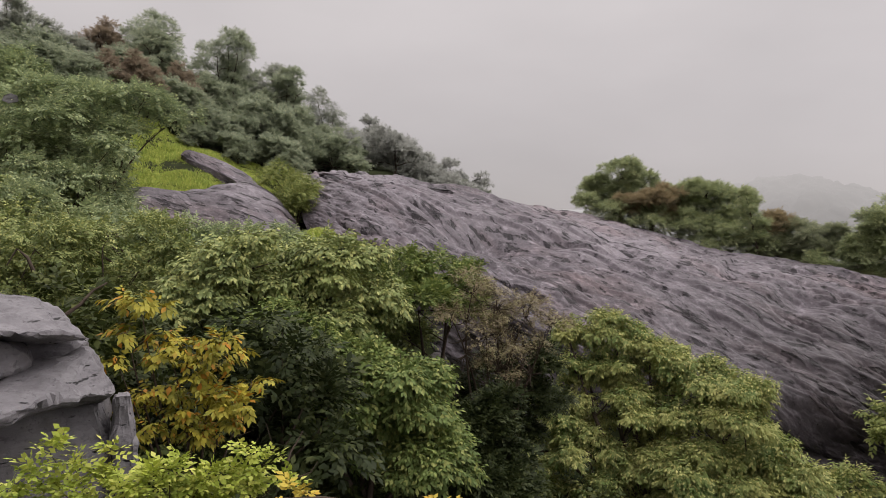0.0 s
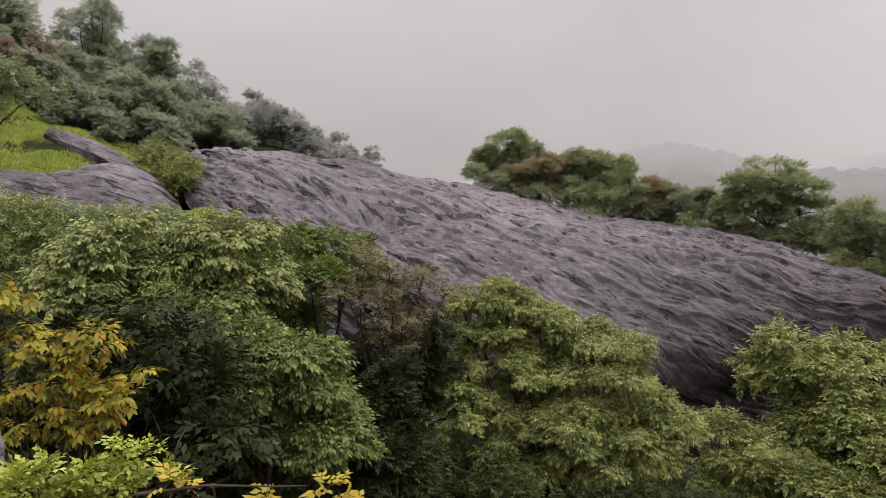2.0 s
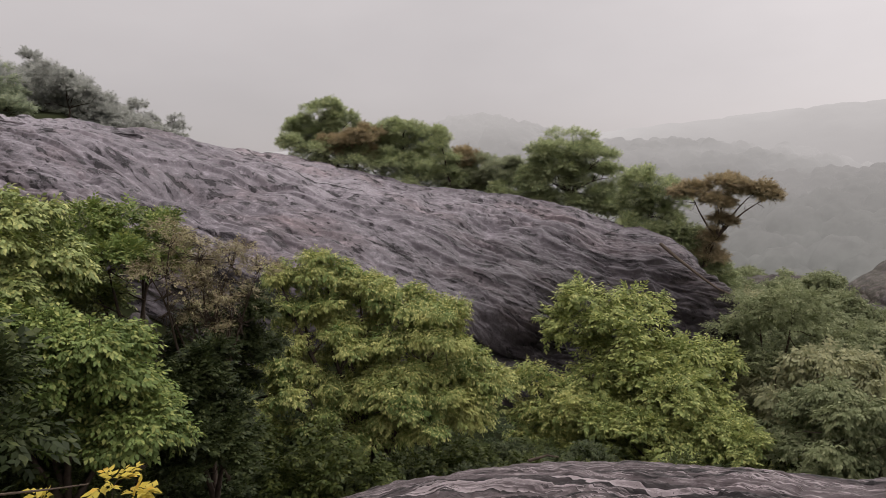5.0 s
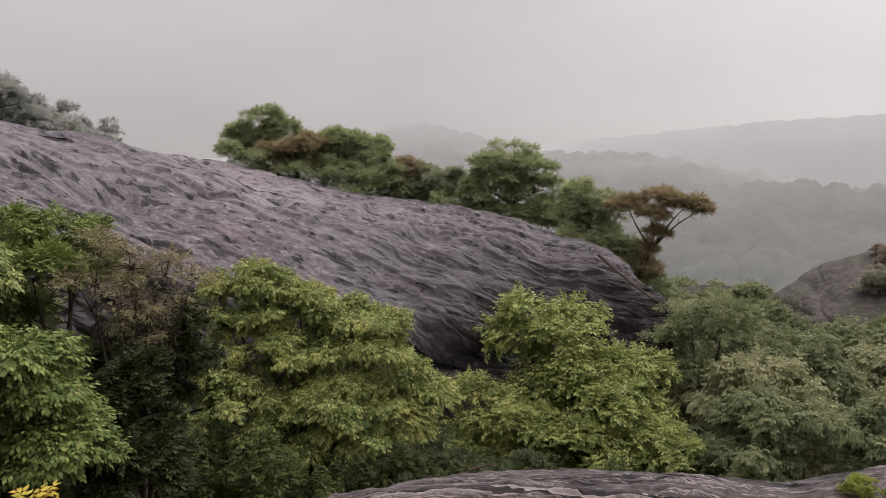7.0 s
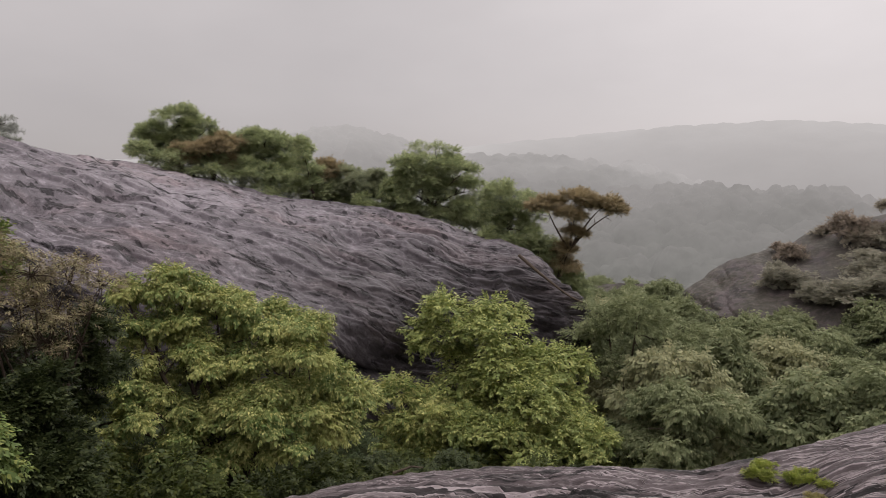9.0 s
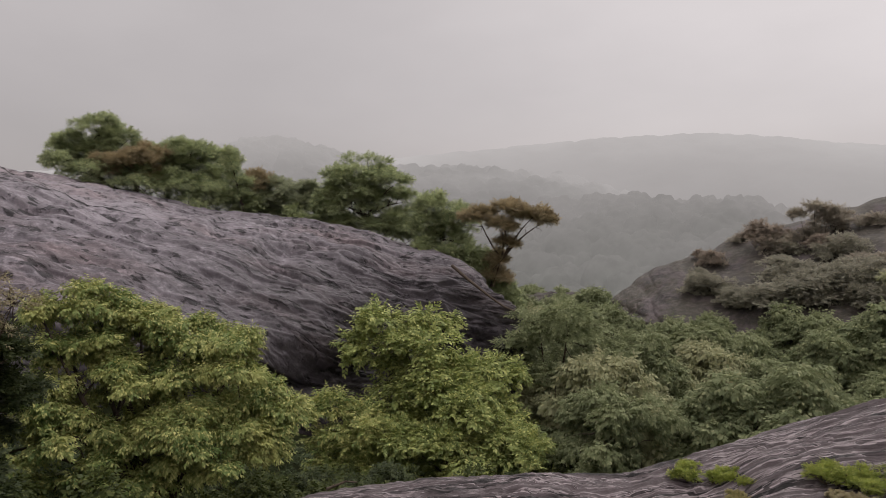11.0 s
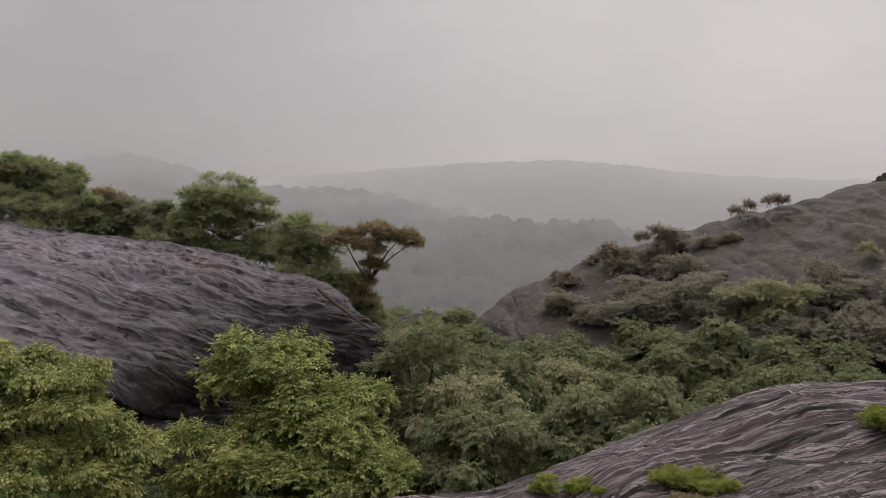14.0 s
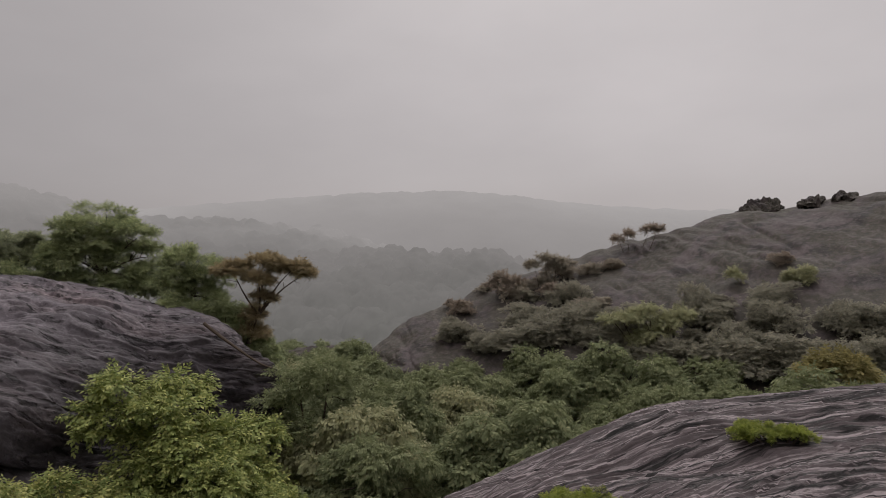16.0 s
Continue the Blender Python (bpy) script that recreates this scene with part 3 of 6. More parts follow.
ground = part("ground", raw_mesh("ground", np.stack([gx, gy, ground_z(gx, gy)], -1).reshape(-1, 3), grid_quads(len(ga), len(gr)), SOIL, smooth=True))
tagged(ground, "dark leafy soil of the hillside and the gully", "ground", kind="structure")


# ---- rock masses ----
def canopy(x, y, cell, seed):
    """Heights of rounded lumps crowded over a surface (tree crowns, worn rock), in parts of a cell."""
    u, v = x / cell, y / cell
    i, j = np.floor(u).astype(np.int64), np.floor(v).astype(np.int64)
    best = 0 * u
    for di in (-1, 0, 1):
        for dj in (-1, 0, 1):
            a, b = i + di, j + dj
            cx, cy = a + 0.5 + 0.42 * lattice(a, b, 0 * a, seed), b + 0.5 + 0.42 * lattice(a, b, 0 * a, seed + 1)
            size = 0.62 + 0.3 * lattice(a, b, 0 * a, seed + 2)
            q = 1 - ((u - cx) ** 2 + (v - cy) ** 2) / size ** 2
            best = np.maximum(best, size * np.sqrt(np.clip(q, 0, 1)))
    return best


def along(rows, n):
    rows = np.asarray(rows, float)
    p = xyz(rows[:, 0], rows[:, 1], rows[:, 2])
    ext = np.concatenate([[2 * p[0] - p[1]], p, [2 * p[-1] - p[-2]]])
    out = []
    for t in np.linspace(0, len(p) - 1, n):
        k = min(int(t), len(p) - 2)
        f = t - k
        a, b, c, d = ext[k:k + 4]
        out.append(0.5 * (2 * b + (c - a) * f + (2 * a - 5 * b + 4 * c - d) * f * f + (3 * b - a - 3 * c + d) * f ** 3))
    return np.array(out)


def rock_mass(name, crest, foot, nu, nv, material, label, round_=(1.7, 1.7), under=(3.0, 7.0), back=(14.0, 7.0), turn=35, amp=(0.5, 0.16), dents=(), seed=11, flutes=0.0, scarps=(), lumps=((1.2, 0.5, 0.08),)):
    """A bare rock between a foot line and a crest line, undercut below and falling away behind."""
    A, B = along(foot, nu), along(crest, nu)
    h = B - A
    H = np.hypot(h[:, 0], h[:, 1])
    hd = np.stack([h[:, 0] / H, h[:, 1] / H, 0 * H], -1)
    up = np.array((0, 0, 1.0))
    q = np.interp(np.linspace(0, 1, nu), np.linspace(0, 1, len(round_)), round_)
    n1, n3 = nv // 6, nv // 6
    n2 = nv - n1 - n3
    rows = []
    for s in np.linspace(1, 0, n1, endpoint=False):
        foot_at = A + hd * (under[0] * s)
        sunk = np.minimum(A[:, 2] - 0.5, ground_z(foot_at[:, 0], foot_at[:, 1]) - under[1])
        foot_at[:, 2] = A[:, 2] + (sunk - A[:, 2]) * s
        rows.append(foot_at)
    for s in np.linspace(0, 1, n2) ** 1.25:
        rows.append(A + hd * (H * s)[:, None] + up * (h[:, 2] * (1 - (1 - s) ** q))[:, None])
    for s in np.linspace(0, 1, n3 + 1)[1:]:
        rows.append(B + hd * back[0] * s - up * back[1] * s ** 1.8)
    P = np.stack(rows, 1)
    k = np.hanning(2 * (nv // 24) + 3)
    k = k / k.sum()
    half = len(k) // 2
    pad = np.pad(P, ((0, 0), (half, half), (0, 0)), "edge")
    P[:, half:-half] = sum(k[j] * pad[:, j:j + P.shape[1]] for j in range(len(k)))[:, half:-half]
    du, dv = np.gradient(P, axis=0), np.gradient(P, axis=1)
    nrm = unit(np.cross(du, dv))
    axis = (B[-1] - B[0]) * (1, 1, 0)
    axis = axis / np.linalg.norm(axis)
    U = P @ axis
    V = 1.1 * P[..., 2] + 0.5 * (P @ np.array((-axis[1], axis[0], 0.0)))
    c, s = math.cos(radians(turn)), math.sin(radians(turn))
    a, b = U * c - V * s, U * s + V * c
    flow = np.stack([a * 0.34, b * 0.75, 0 * a], -1)
    disp = amp[0] * fbm(np.stack([U * 0.11, V * 0.13, 0 * U], -1), 3, seed) * 1.3
    wx, wy = 0.8 * vnoise(np.stack([U * 0.2, V * 0.2, 0 * U], -1), seed + 2), 0.8 * vnoise(np.stack([U * 0.2, V * 0.2, 9 + 0 * U], -1), seed + 3)
    flow = flow + np.stack([0.22 * wx, 0.3 * wy, 0 * wx], -1)
    disp += amp[1] * 2.0 * (0.25 - np.abs(fbm(flow * 0.4, 3, seed + 5)))
    disp += amp[1] * 0.5 * fbm(flow * 1.6, 4, seed + 9, 0.6)
    disp += amp[1] * 1.6 * fbm(np.stack([a * 0.2, b * 0.5, 3 + 0 * a], -1), 3, seed + 40)
    ledge = fbm(flow * np.array((0.5, 0.4, 1)) + 7.7, 3, seed + 14)
    disp += amp[1] * 1.7 * (np.round(ledge * 5) / 5 - ledge)
    for k, (la, lb, cut, tall) in enumerate(scarps):
        rise = fbm(np.stack([(a + wx) * la, (b + 0.6 * wy) * lb, 5.5 * k + 0 * a], -1), 4, seed + 50 + k, 0.5) * cut
        part_ = rise - np.floor(rise)
        disp += tall * np.where(part_ < 0.9, part_ / 0.9, (1 - part_) / 0.1)
    for k, (long_, wide_, deep) in enumerate(lumps):
        sway = 0.5 * fbm(np.stack([a / long_ * 1.3, b / wide_ * 1.3, 3.3 * k + 0 * a], -1), 2, seed + 60 + k)
        bare = np.clip(0.55 + 0.8 * fbm(np.stack([U * 0.16, V * 0.16, 6.1 * k + 0 * U], -1), 2, seed + 66 + k), 0.12, 1)
        disp += deep * bare * (canopy(a / long_ + sway, b / wide_ + 0.8 * sway, 1.0, seed + 70 + 5 * k) - 0.6)
    flute = np.clip((np.linspace(0, 1, nu) - 0.62) / 0.2, 0, 1)[:, None] * np.clip((P[..., 2].max(1)[:, None] - P[..., 2] - 1.0) / 2.5, 0, 1) if flutes else 0.0
    disp -= flutes * flute * np.abs(fbm(np.stack([U * 0.42 + 0.10 * V, V * 0.07, 0 * U], -1), 3, seed + 30))
    for x, y, z, r, deep in dents:
        disp -= deep * np.exp(-(((P - (x, y, z)) / (r * 1.5, r * 1.3, r)) ** 2).sum(-1))
    P = P + nrm * disp[..., None]
    me = raw_mesh(name, P.reshape(-1, 3), grid_quads(*P.shape[:2]), material, np.stack([U, V], -1).reshape(-1, 2), True)
    return tagged(part(name, me), label, "rock", kind="structure")


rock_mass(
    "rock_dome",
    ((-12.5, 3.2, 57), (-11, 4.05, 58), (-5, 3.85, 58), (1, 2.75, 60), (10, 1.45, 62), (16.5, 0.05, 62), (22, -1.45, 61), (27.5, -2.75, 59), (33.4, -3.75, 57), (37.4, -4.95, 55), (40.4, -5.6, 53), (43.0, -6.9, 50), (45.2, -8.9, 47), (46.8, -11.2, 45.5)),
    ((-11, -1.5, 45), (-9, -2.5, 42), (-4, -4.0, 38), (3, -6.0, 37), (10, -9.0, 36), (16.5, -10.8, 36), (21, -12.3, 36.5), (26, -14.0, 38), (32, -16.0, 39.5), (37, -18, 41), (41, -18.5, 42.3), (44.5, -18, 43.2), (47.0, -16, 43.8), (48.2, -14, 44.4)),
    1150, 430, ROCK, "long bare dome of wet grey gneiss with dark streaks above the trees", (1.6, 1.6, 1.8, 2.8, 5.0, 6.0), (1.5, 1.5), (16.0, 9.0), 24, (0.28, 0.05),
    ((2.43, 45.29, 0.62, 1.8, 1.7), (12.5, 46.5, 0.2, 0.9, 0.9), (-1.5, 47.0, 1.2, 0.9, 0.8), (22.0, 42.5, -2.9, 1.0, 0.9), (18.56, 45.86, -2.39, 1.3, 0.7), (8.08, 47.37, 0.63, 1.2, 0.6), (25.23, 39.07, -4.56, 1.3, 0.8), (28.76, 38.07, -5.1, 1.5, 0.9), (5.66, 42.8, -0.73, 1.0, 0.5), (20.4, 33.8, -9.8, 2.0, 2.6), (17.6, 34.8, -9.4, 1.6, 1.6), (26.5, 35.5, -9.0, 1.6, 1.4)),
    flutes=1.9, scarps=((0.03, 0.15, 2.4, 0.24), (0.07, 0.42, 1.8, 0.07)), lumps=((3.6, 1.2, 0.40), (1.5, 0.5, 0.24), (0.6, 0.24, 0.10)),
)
rock_mass(
    "rock_slab",
    ((-27, 1.4, 46), (-24, 2.3, 46.5), (-20.6, 2.1, 47), (-17, 3.1, 48), (-14.5, 2.5, 48.5), (-12.2, 0.2, 47)),
    ((-27, -1.6, 41), (-24, -1.6, 41), (-20, -2.0, 40.5), (-16, -2.2, 41), (-13.3, -1.6, 42.5), (-11.8, -1.0, 45)),
    110, 60, ROCK, "low grey rock slab among grass on the hillside", (1.6, 1.6), (0.5, 1.0), (4.0, 3.0), 30, (0.12, 0.1),
)
rock_mass(
    "rock_slab",
    ((-20.9, 5.2, 55), (-20.1, 5.45, 55), (-17.5, 4.7, 55), (-15.4, 3.6, 54), (-14.5, 2.1, 52)),
    ((-20.9, 5.1, 54.6), (-20.2, 4.7, 53.8), (-18, 3.9, 52.8), (-15.9, 2.6, 51.6), (-14.7, 1.7, 50.6)),
    80, 50, ROCK, "narrow grey rock slab among grass on the hillside", (1.5, 1.5), (0.5, 1.0), (3.0, 2.5), 30, (0.1, 0.08),
)
rock_mass(
    "rock_hill",
    ((54.5, -9.8, 73), (55.9, -8.6, 75), (58.3, -6.6, 78), (62.5, -4.9, 81), (67.2, -2.9, 85), (75, -0.6, 89), (79.3, 0.5, 90.5), (83.4, 1.72, 92), (88.5, 2.62, 92.5), (93.2, 3.3, 93), (104, 4.5, 94), (120, 5, 94)),
    ((54.3, -10.8, 70), (56, -11, 67), (59, -11, 65), (63, -12, 62), (68, -13, 58), (76, -14, 56), (80, -13.5, 55.5), (84, -13, 55), (89, -12.5, 55), (94, -12, 55), (104, -12, 55), (120, -12, 55)),
    420, 220, ROCK_HILL, "dark rocky hill with shrubs, dim in the mist", (1.35, 1.35), (1.0, 1.5), (30.0, 16.0), 60, (0.3, 0.05), lumps=((7.0, 3.4, 0.75), (2.6, 1.3, 0.30)),
)

# the layered slab below the viewpoint
EDGE_AZ = (-20, 5, 22.5, 38, 50, 57, 63, 70.4, 79.3, 87.3, 93.3, 105, 125)
EDGE_EL = (-33, -28.5, -25.3, -23.9, -23.0, -22.4, -20.1, -16.5, -13.2, -11.5, -10.3, -8.5, -7)
EDGE_D = (9, 10, 11, 12, 12.5, 13, 13.8, 15, 16.5, 18, 19, 20, 21)
fa = np.linspace(-20, 125, 720)
fs = np.concatenate([np.linspace(0.25, 1.0, 330) ** 0.8, 1 + np.linspace(0.004, 0.5, 40) ** 1.3])
fe, fd = np.interp(fa, EDGE_AZ, EDGE_EL), np.interp(fa, EDGE_AZ, EDGE_D)
kernel = np.hanning(23)
for _ in range(2):
    fe = np.convolve(np.pad(fe, 11, "edge"), kernel / kernel.sum(), "valid")
    fd = np.convolve(np.pad(fd, 11, "edge"), kernel / kernel.sum(), "valid")
R = fd[:, None] * fs[None, :]
A_ = np.radians(fa)[:, None]
edge = fd * np.tan(np.radians(fe))
Z = edge[:, None] - np.where(fs < 1, 0.055 * fd[:, None] * (1 - fs) + 0.9 * (1 - fs) ** 2, 3.5 * (fs - 1) + 22 * (fs - 1) ** 2)
X_, Y_ = R * np.sin(A_), R * np.cos(A_)
fu = np.radians(fa)[:, None] * fd.mean() + 0 * R
fv = R - np.interp(fa, EDGE_AZ, EDGE_D)[:, None] + 0.06 * fu
bend = fbm(np.stack([fu * 0.3, fv * 0.3, 0 * fu], -1), 3, 29)
layer = fv * 1.15 + 0.3 * bend + 0.2 * fbm(np.stack([fu * 0.12, fv * 0.9, 0 * fu], -1), 4, 31, 0.6)
frac = layer - np.floor(layer)
tread = np.where(frac < 0.86, frac / 0.86 * 0.45, 0.45 + (frac - 0.86) / 0.14 * 0.55) - frac
inside = np.clip((1.04 - fs) / 0.08, 0, 1)[None, :]
high = 0.35 + 0.65 * np.clip(fbm(np.stack([fu * 0.18, fv * 0.5, 3 + 0 * fu], -1), 2, 33) + 0.5, 0, 1)
Z = Z + inside * 0.13 * high * tread + 0.06 * fbm(np.stack([fu * 0.9, fv * 2.2, 0 * fu], -1), 5, 37, 0.62) + 0.13 * fbm(np.stack([fu * 0.2, fv * 0.4, 0 * fu], -1), 3, 41)
for along_, across, cut, tall_, seed_ in ((0.03, 0.55, 7.0, 0.06, 43), (0.04, 1.5, 7.0, 0.03, 47)):
    sheet = fbm(np.stack([fu * along_, fv * across + 0.15 * bend, 0 * fu], -1), 3, seed_, 0.42) * cut
    Z = Z + inside * tall_ * (sheet - np.floor(sheet))
for az_, d_, wide_, deep_, fall in ((78.5, 13.7, 9.0, 0.7, 0.32), (74.5, 12.2, 5.0, 0.6, 0.26), (88.0, 15.6, 7.0, 0.6, 0.22), (64.0, 12.3, 4.0, 0.5, 0.16), (81.0, 15.6, 8.0, 0.7, -0.16)):
    Z = Z - fall * np.exp(-((fa[:, None] - az_) / wide_) ** 2 - ((R - d_) / deep_) ** 2)
slab = part("rock_ledge", raw_mesh("rock_ledge", np.stack([X_, Y_, Z + EYE], -1).reshape(-1, 3), grid_quads(*X_.shape), ROCK_FORE, np.stack([fu, fv], -1).reshape(-1, 2), True))
tagged(slab, "wet layered grey rock ledge below the viewpoint", "rock", kind="structure")


def boulder(name, points, material, label, cuts=3, rough=0.05, seed=3, kind=""):
    """A worn block: the hull of its corners, its edges rounded and its faces uneven."""
    pts = np.asarray(points, float)
    mid = pts.mean(0)
    bm = bmesh.new()
    for p in pts - mid:
        bm.verts.new(p)
    hull = bmesh.ops.convex_hull(bm, input=bm.verts)
    bmesh.ops.delete(bm, geom=[g for g in hull["geom_interior"] if isinstance(g, bmesh.types.BMVert)], context="VERTS")
    size = float(np.ptp(pts, axis=0).max())
    bmesh.ops.bevel(bm, geom=list(bm.edges), offset=size * 0.012, segments=1, affect="EDGES", profile=0.6)
    bmesh.ops.triangulate(bm, faces=bm.faces[:])
    for _ in range(cuts + 1):
        long = [e for e in bm.edges if e.calc_length() > size * 0.022]
        bmesh.ops.subdivide_edges(bm, edges=long, cuts=1)
        bmesh.ops.triangulate(bm, faces=bm.faces[:])
    bm.normal_update()
    co = np.array([v.co for v in bm.verts])
    nr = np.array([v.normal for v in bm.verts])
    k = 1.0 / size
    d = rough * size * (0.7 * fbm(co * k * 2.6, 3, seed) + 0.6 * (0.3 - np.abs(fbm(co * k * 5, 3, seed + 3))) + 0.25 * fbm(co * k * 16, 4, seed + 6, 0.6))
    for v, c in zip(bm.verts, co + nr * d[:, None]):
        v.co = c
    bm.normal_update()
    for e in bm.edges:
        e.smooth = len(e.link_faces) < 2 or e.calc_face_angle(0.0) < 0.35
    layer = bm.loops.layers.uv.new("slab")
    for f in bm.faces:
        f.smooth = True
        for lp in f.loops:
            c = lp.vert.co
            lp[layer].uv = (c.x + 0.5 * c.y, c.z + 0.4 * c.y)
    me = bpy.data.meshes.new(name)
    bm.to_mesh(me)
    bm.free()
    me.materials.append(material)
    ob = part(name, me)
    ob.location = mid
    return tagged(ob, label, "rock", kind=kind)


split_boulder = tagged(new("split_boulder"), "grey angular boulder split into slabs beside the yellow bush", "boulder")
split_boulder.location = (-2.7, 4.4, -0.8)
for piece, corners, look_of, seed_ in (
    ("top_slab", [(-2.82, 4.37, 1.11), (-2.67, 4.46, 1.09), (-2.42, 4.37, 1.02), (-2.15, 4.23, 0.83), (-2.33, 3.61, 0.99), (-2.20, 3.69, 0.97), (-2.13, 3.85, 0.96), (-2.10, 4.04, 0.90), (-2.66, 4.12, 0.86), (-2.38, 4.29, 0.83), (-3.23, 4.20, 1.13), (-2.62, 3.41, 1.03), (-2.99, 3.88, 0.90)], "pale grey top slab", 3),
    ("inner_block", [(-3.05, 3.96, 0.92), (-2.37, 4.34, 0.85), (-2.30, 4.44, 0.78), (-2.34, 4.42, 0.57), (-3.05, 3.96, 0.59), (-3.41, 4.44, 0.80), (-2.59, 4.97, 0.69), (-2.62, 4.95, 0.36)], "dark set-back block", 4),
    ("side_block", [(-2.77, 3.61, 0.95), (-2.44, 3.78, 0.92), (-2.34, 3.85, 0.85), (-2.35, 3.96, 0.74), (-2.39, 3.70, 0.73), (-2.68, 3.49, 0.73), (-3.11, 4.04, 0.87), (-2.64, 4.37, 0.79), (-2.57, 4.29, 0.56)], "grey side block", 6),
    ("sloping_slab", [(-2.24, 4.30, 0.80), (-2.17, 4.28, 0.82), (-1.96, 4.19, 0.59), (-1.93, 4.06, 0.55), (-2.05, 3.76, 0.62), (-2.16, 3.60, 0.62), (-2.23, 3.46, 0.56), (-2.44, 3.17, 0.58), (-2.37, 4.06, 0.71), (-2.32, 4.20, 0.72), (-2.71, 3.72, 0.71), (-3.17, 4.12, 0.52), (-2.31, 4.66, 0.35)], "pale sloping slab", 7),
    ("lower_block", [(-2.66, 4.23, 0.39), (-2.40, 4.39, 0.48), (-2.22, 4.48, 0.46), (-2.13, 4.36, 0.11), (-2.30, 4.21, 0.19), (-2.87, 3.72, 0.40), (-3.42, 4.44, 0.47), (-2.46, 5.03, 0.34), (-3.3, 3.9, -1.6), (-2.0, 4.3, -1.6), (-2.2, 5.2, -1.6), (-3.8, 4.6, -1.6)], "dark lower block", 8),
    ("corner_block", [(-2.05, 4.29, 0.51), (-1.96, 4.33, 0.51), (-1.93, 4.34, 0.19), (-2.26, 4.68, 0.39), (-2.14, 4.74, 0.42), (-1.85, 4.3, -1.6), (-2.1, 4.2, -1.6), (-2.0, 4.8, -1.6)], "grey corner block", 9),
):
    stone = boulder(piece, corners, BOULDER, look_of, 4, 0.03, seed_)
    del stone["category"]
    stone.parent = split_boulder
    stone.location = stone.location - split_boulder.location

boulder("crest_slab", [(-9.6, 52.9, 5.25), (-4.92, 53.4, 4.65), (0.5, 53.8, 3.85), (0.71, 53.9, 4.15), (-4.55, 53.5, 4.95), (-9.4, 52.9, 5.45), (-10.31, 57.5, 5.6), (-4.93, 58.2, 5.1), (1.61, 58.4, 4.0), (-5, 57, 4.2)], ROCK, "thin dark slab jutting from the crest of the dome", 3, 0.02, 15)
boulder("gully_rock", [(-0.43, 17.49, -1.73), (0.29, 17.2, -1.83), (0.51, 16.99, -2.63), (0.57, 16.99, -3.77), (-0.1, 16.6, -3.8), (-0.51, 16.89, -2.63), (0.0, 19.0, -2.04), (0.41, 18.5, -3.63)], ROCK_HILL, "grey rock between the gully shrubs", 2, 0.06, 16)
boulder("ledge_stone", [(11.62, 7.37, -4.13), (11.9, 7.31, -3.99), (12.15, 7.1, -3.98), (12.03, 6.9, -4.06), (11.59, 6.86, -4.05), (11.42, 7.13, -4.08), (12.3, 7.43, -4.22), (11.96, 7.22, -4.34)], ROCK_FORE, "dark loose stone beside the ledge plants", 2, 0.06, 12)
boulder("valley_boulder", [(60.46, 55.57, -11.48), (62.7, 53.05, -10.87), (65.05, 50.17, -10.99), (67.27, 47.17, -11.77), (66.01, 45.48, -12.38), (58.99, 54.22, -12.22), (60.82, 50.62, -12.33), (65.83, 58.58, -12.18), (71.74, 51.23, -12.45), (63.98, 51.51, -13.91)], ROCK_HILL, "flat grey boulder among the valley trees", 2, 0.03, 7)
boulder("rim_stone", [(91.69, 10.56, 4.24), (91.78, 9.74, 5.2), (91.97, 7.85, 5.97), (92.12, 5.88, 5.91), (92.17, 5.09, 5.48), (88.73, 10.03, 3.89), (89.18, 4.91, 4.44), (94.96, 8.11, 5.69), (95.11, 6.2, 5.77), (91.97, 7.85, 2.67), (92.19, 4.78, 4.93), (91.64, 11.01, 3.83)], ROCK_HILL, "dark flat stone on the hill's skyline", 3, 0.13, 8)
boulder("rim_stone", [(92.26, 3.28, 5.63), (92.28, 2.51, 6.2), (92.3, 1.58, 6.23), (92.32, 0.88, 5.75), (89.26, 3.17, 4.91), (89.32, 0.84, 5.1), (95.29, 2.18, 6.13), (92.29, 2.1, 3.92)], ROCK_HILL, "small dark stone on the hill's skyline", 3, 0.13, 9)
boulder("rim_stone", [(92.32, 0.3, 5.99), (92.32, -0.5, 6.42), (92.31, -1.74, 6.44), (92.29, -2.41, 6.15), (89.32, 0.17, 5.33), (89.3, -2.23, 5.5), (95.32, -1.1, 6.42), (92.32, -1.07, 4.37)], ROCK_HILL, "low dark stone on the hill's skyline", 3, 0.13, 10)


SLABS = [bpy.data.objects[k] for k in ("rock_dome", "rock_slab", "rock_slab.001")]


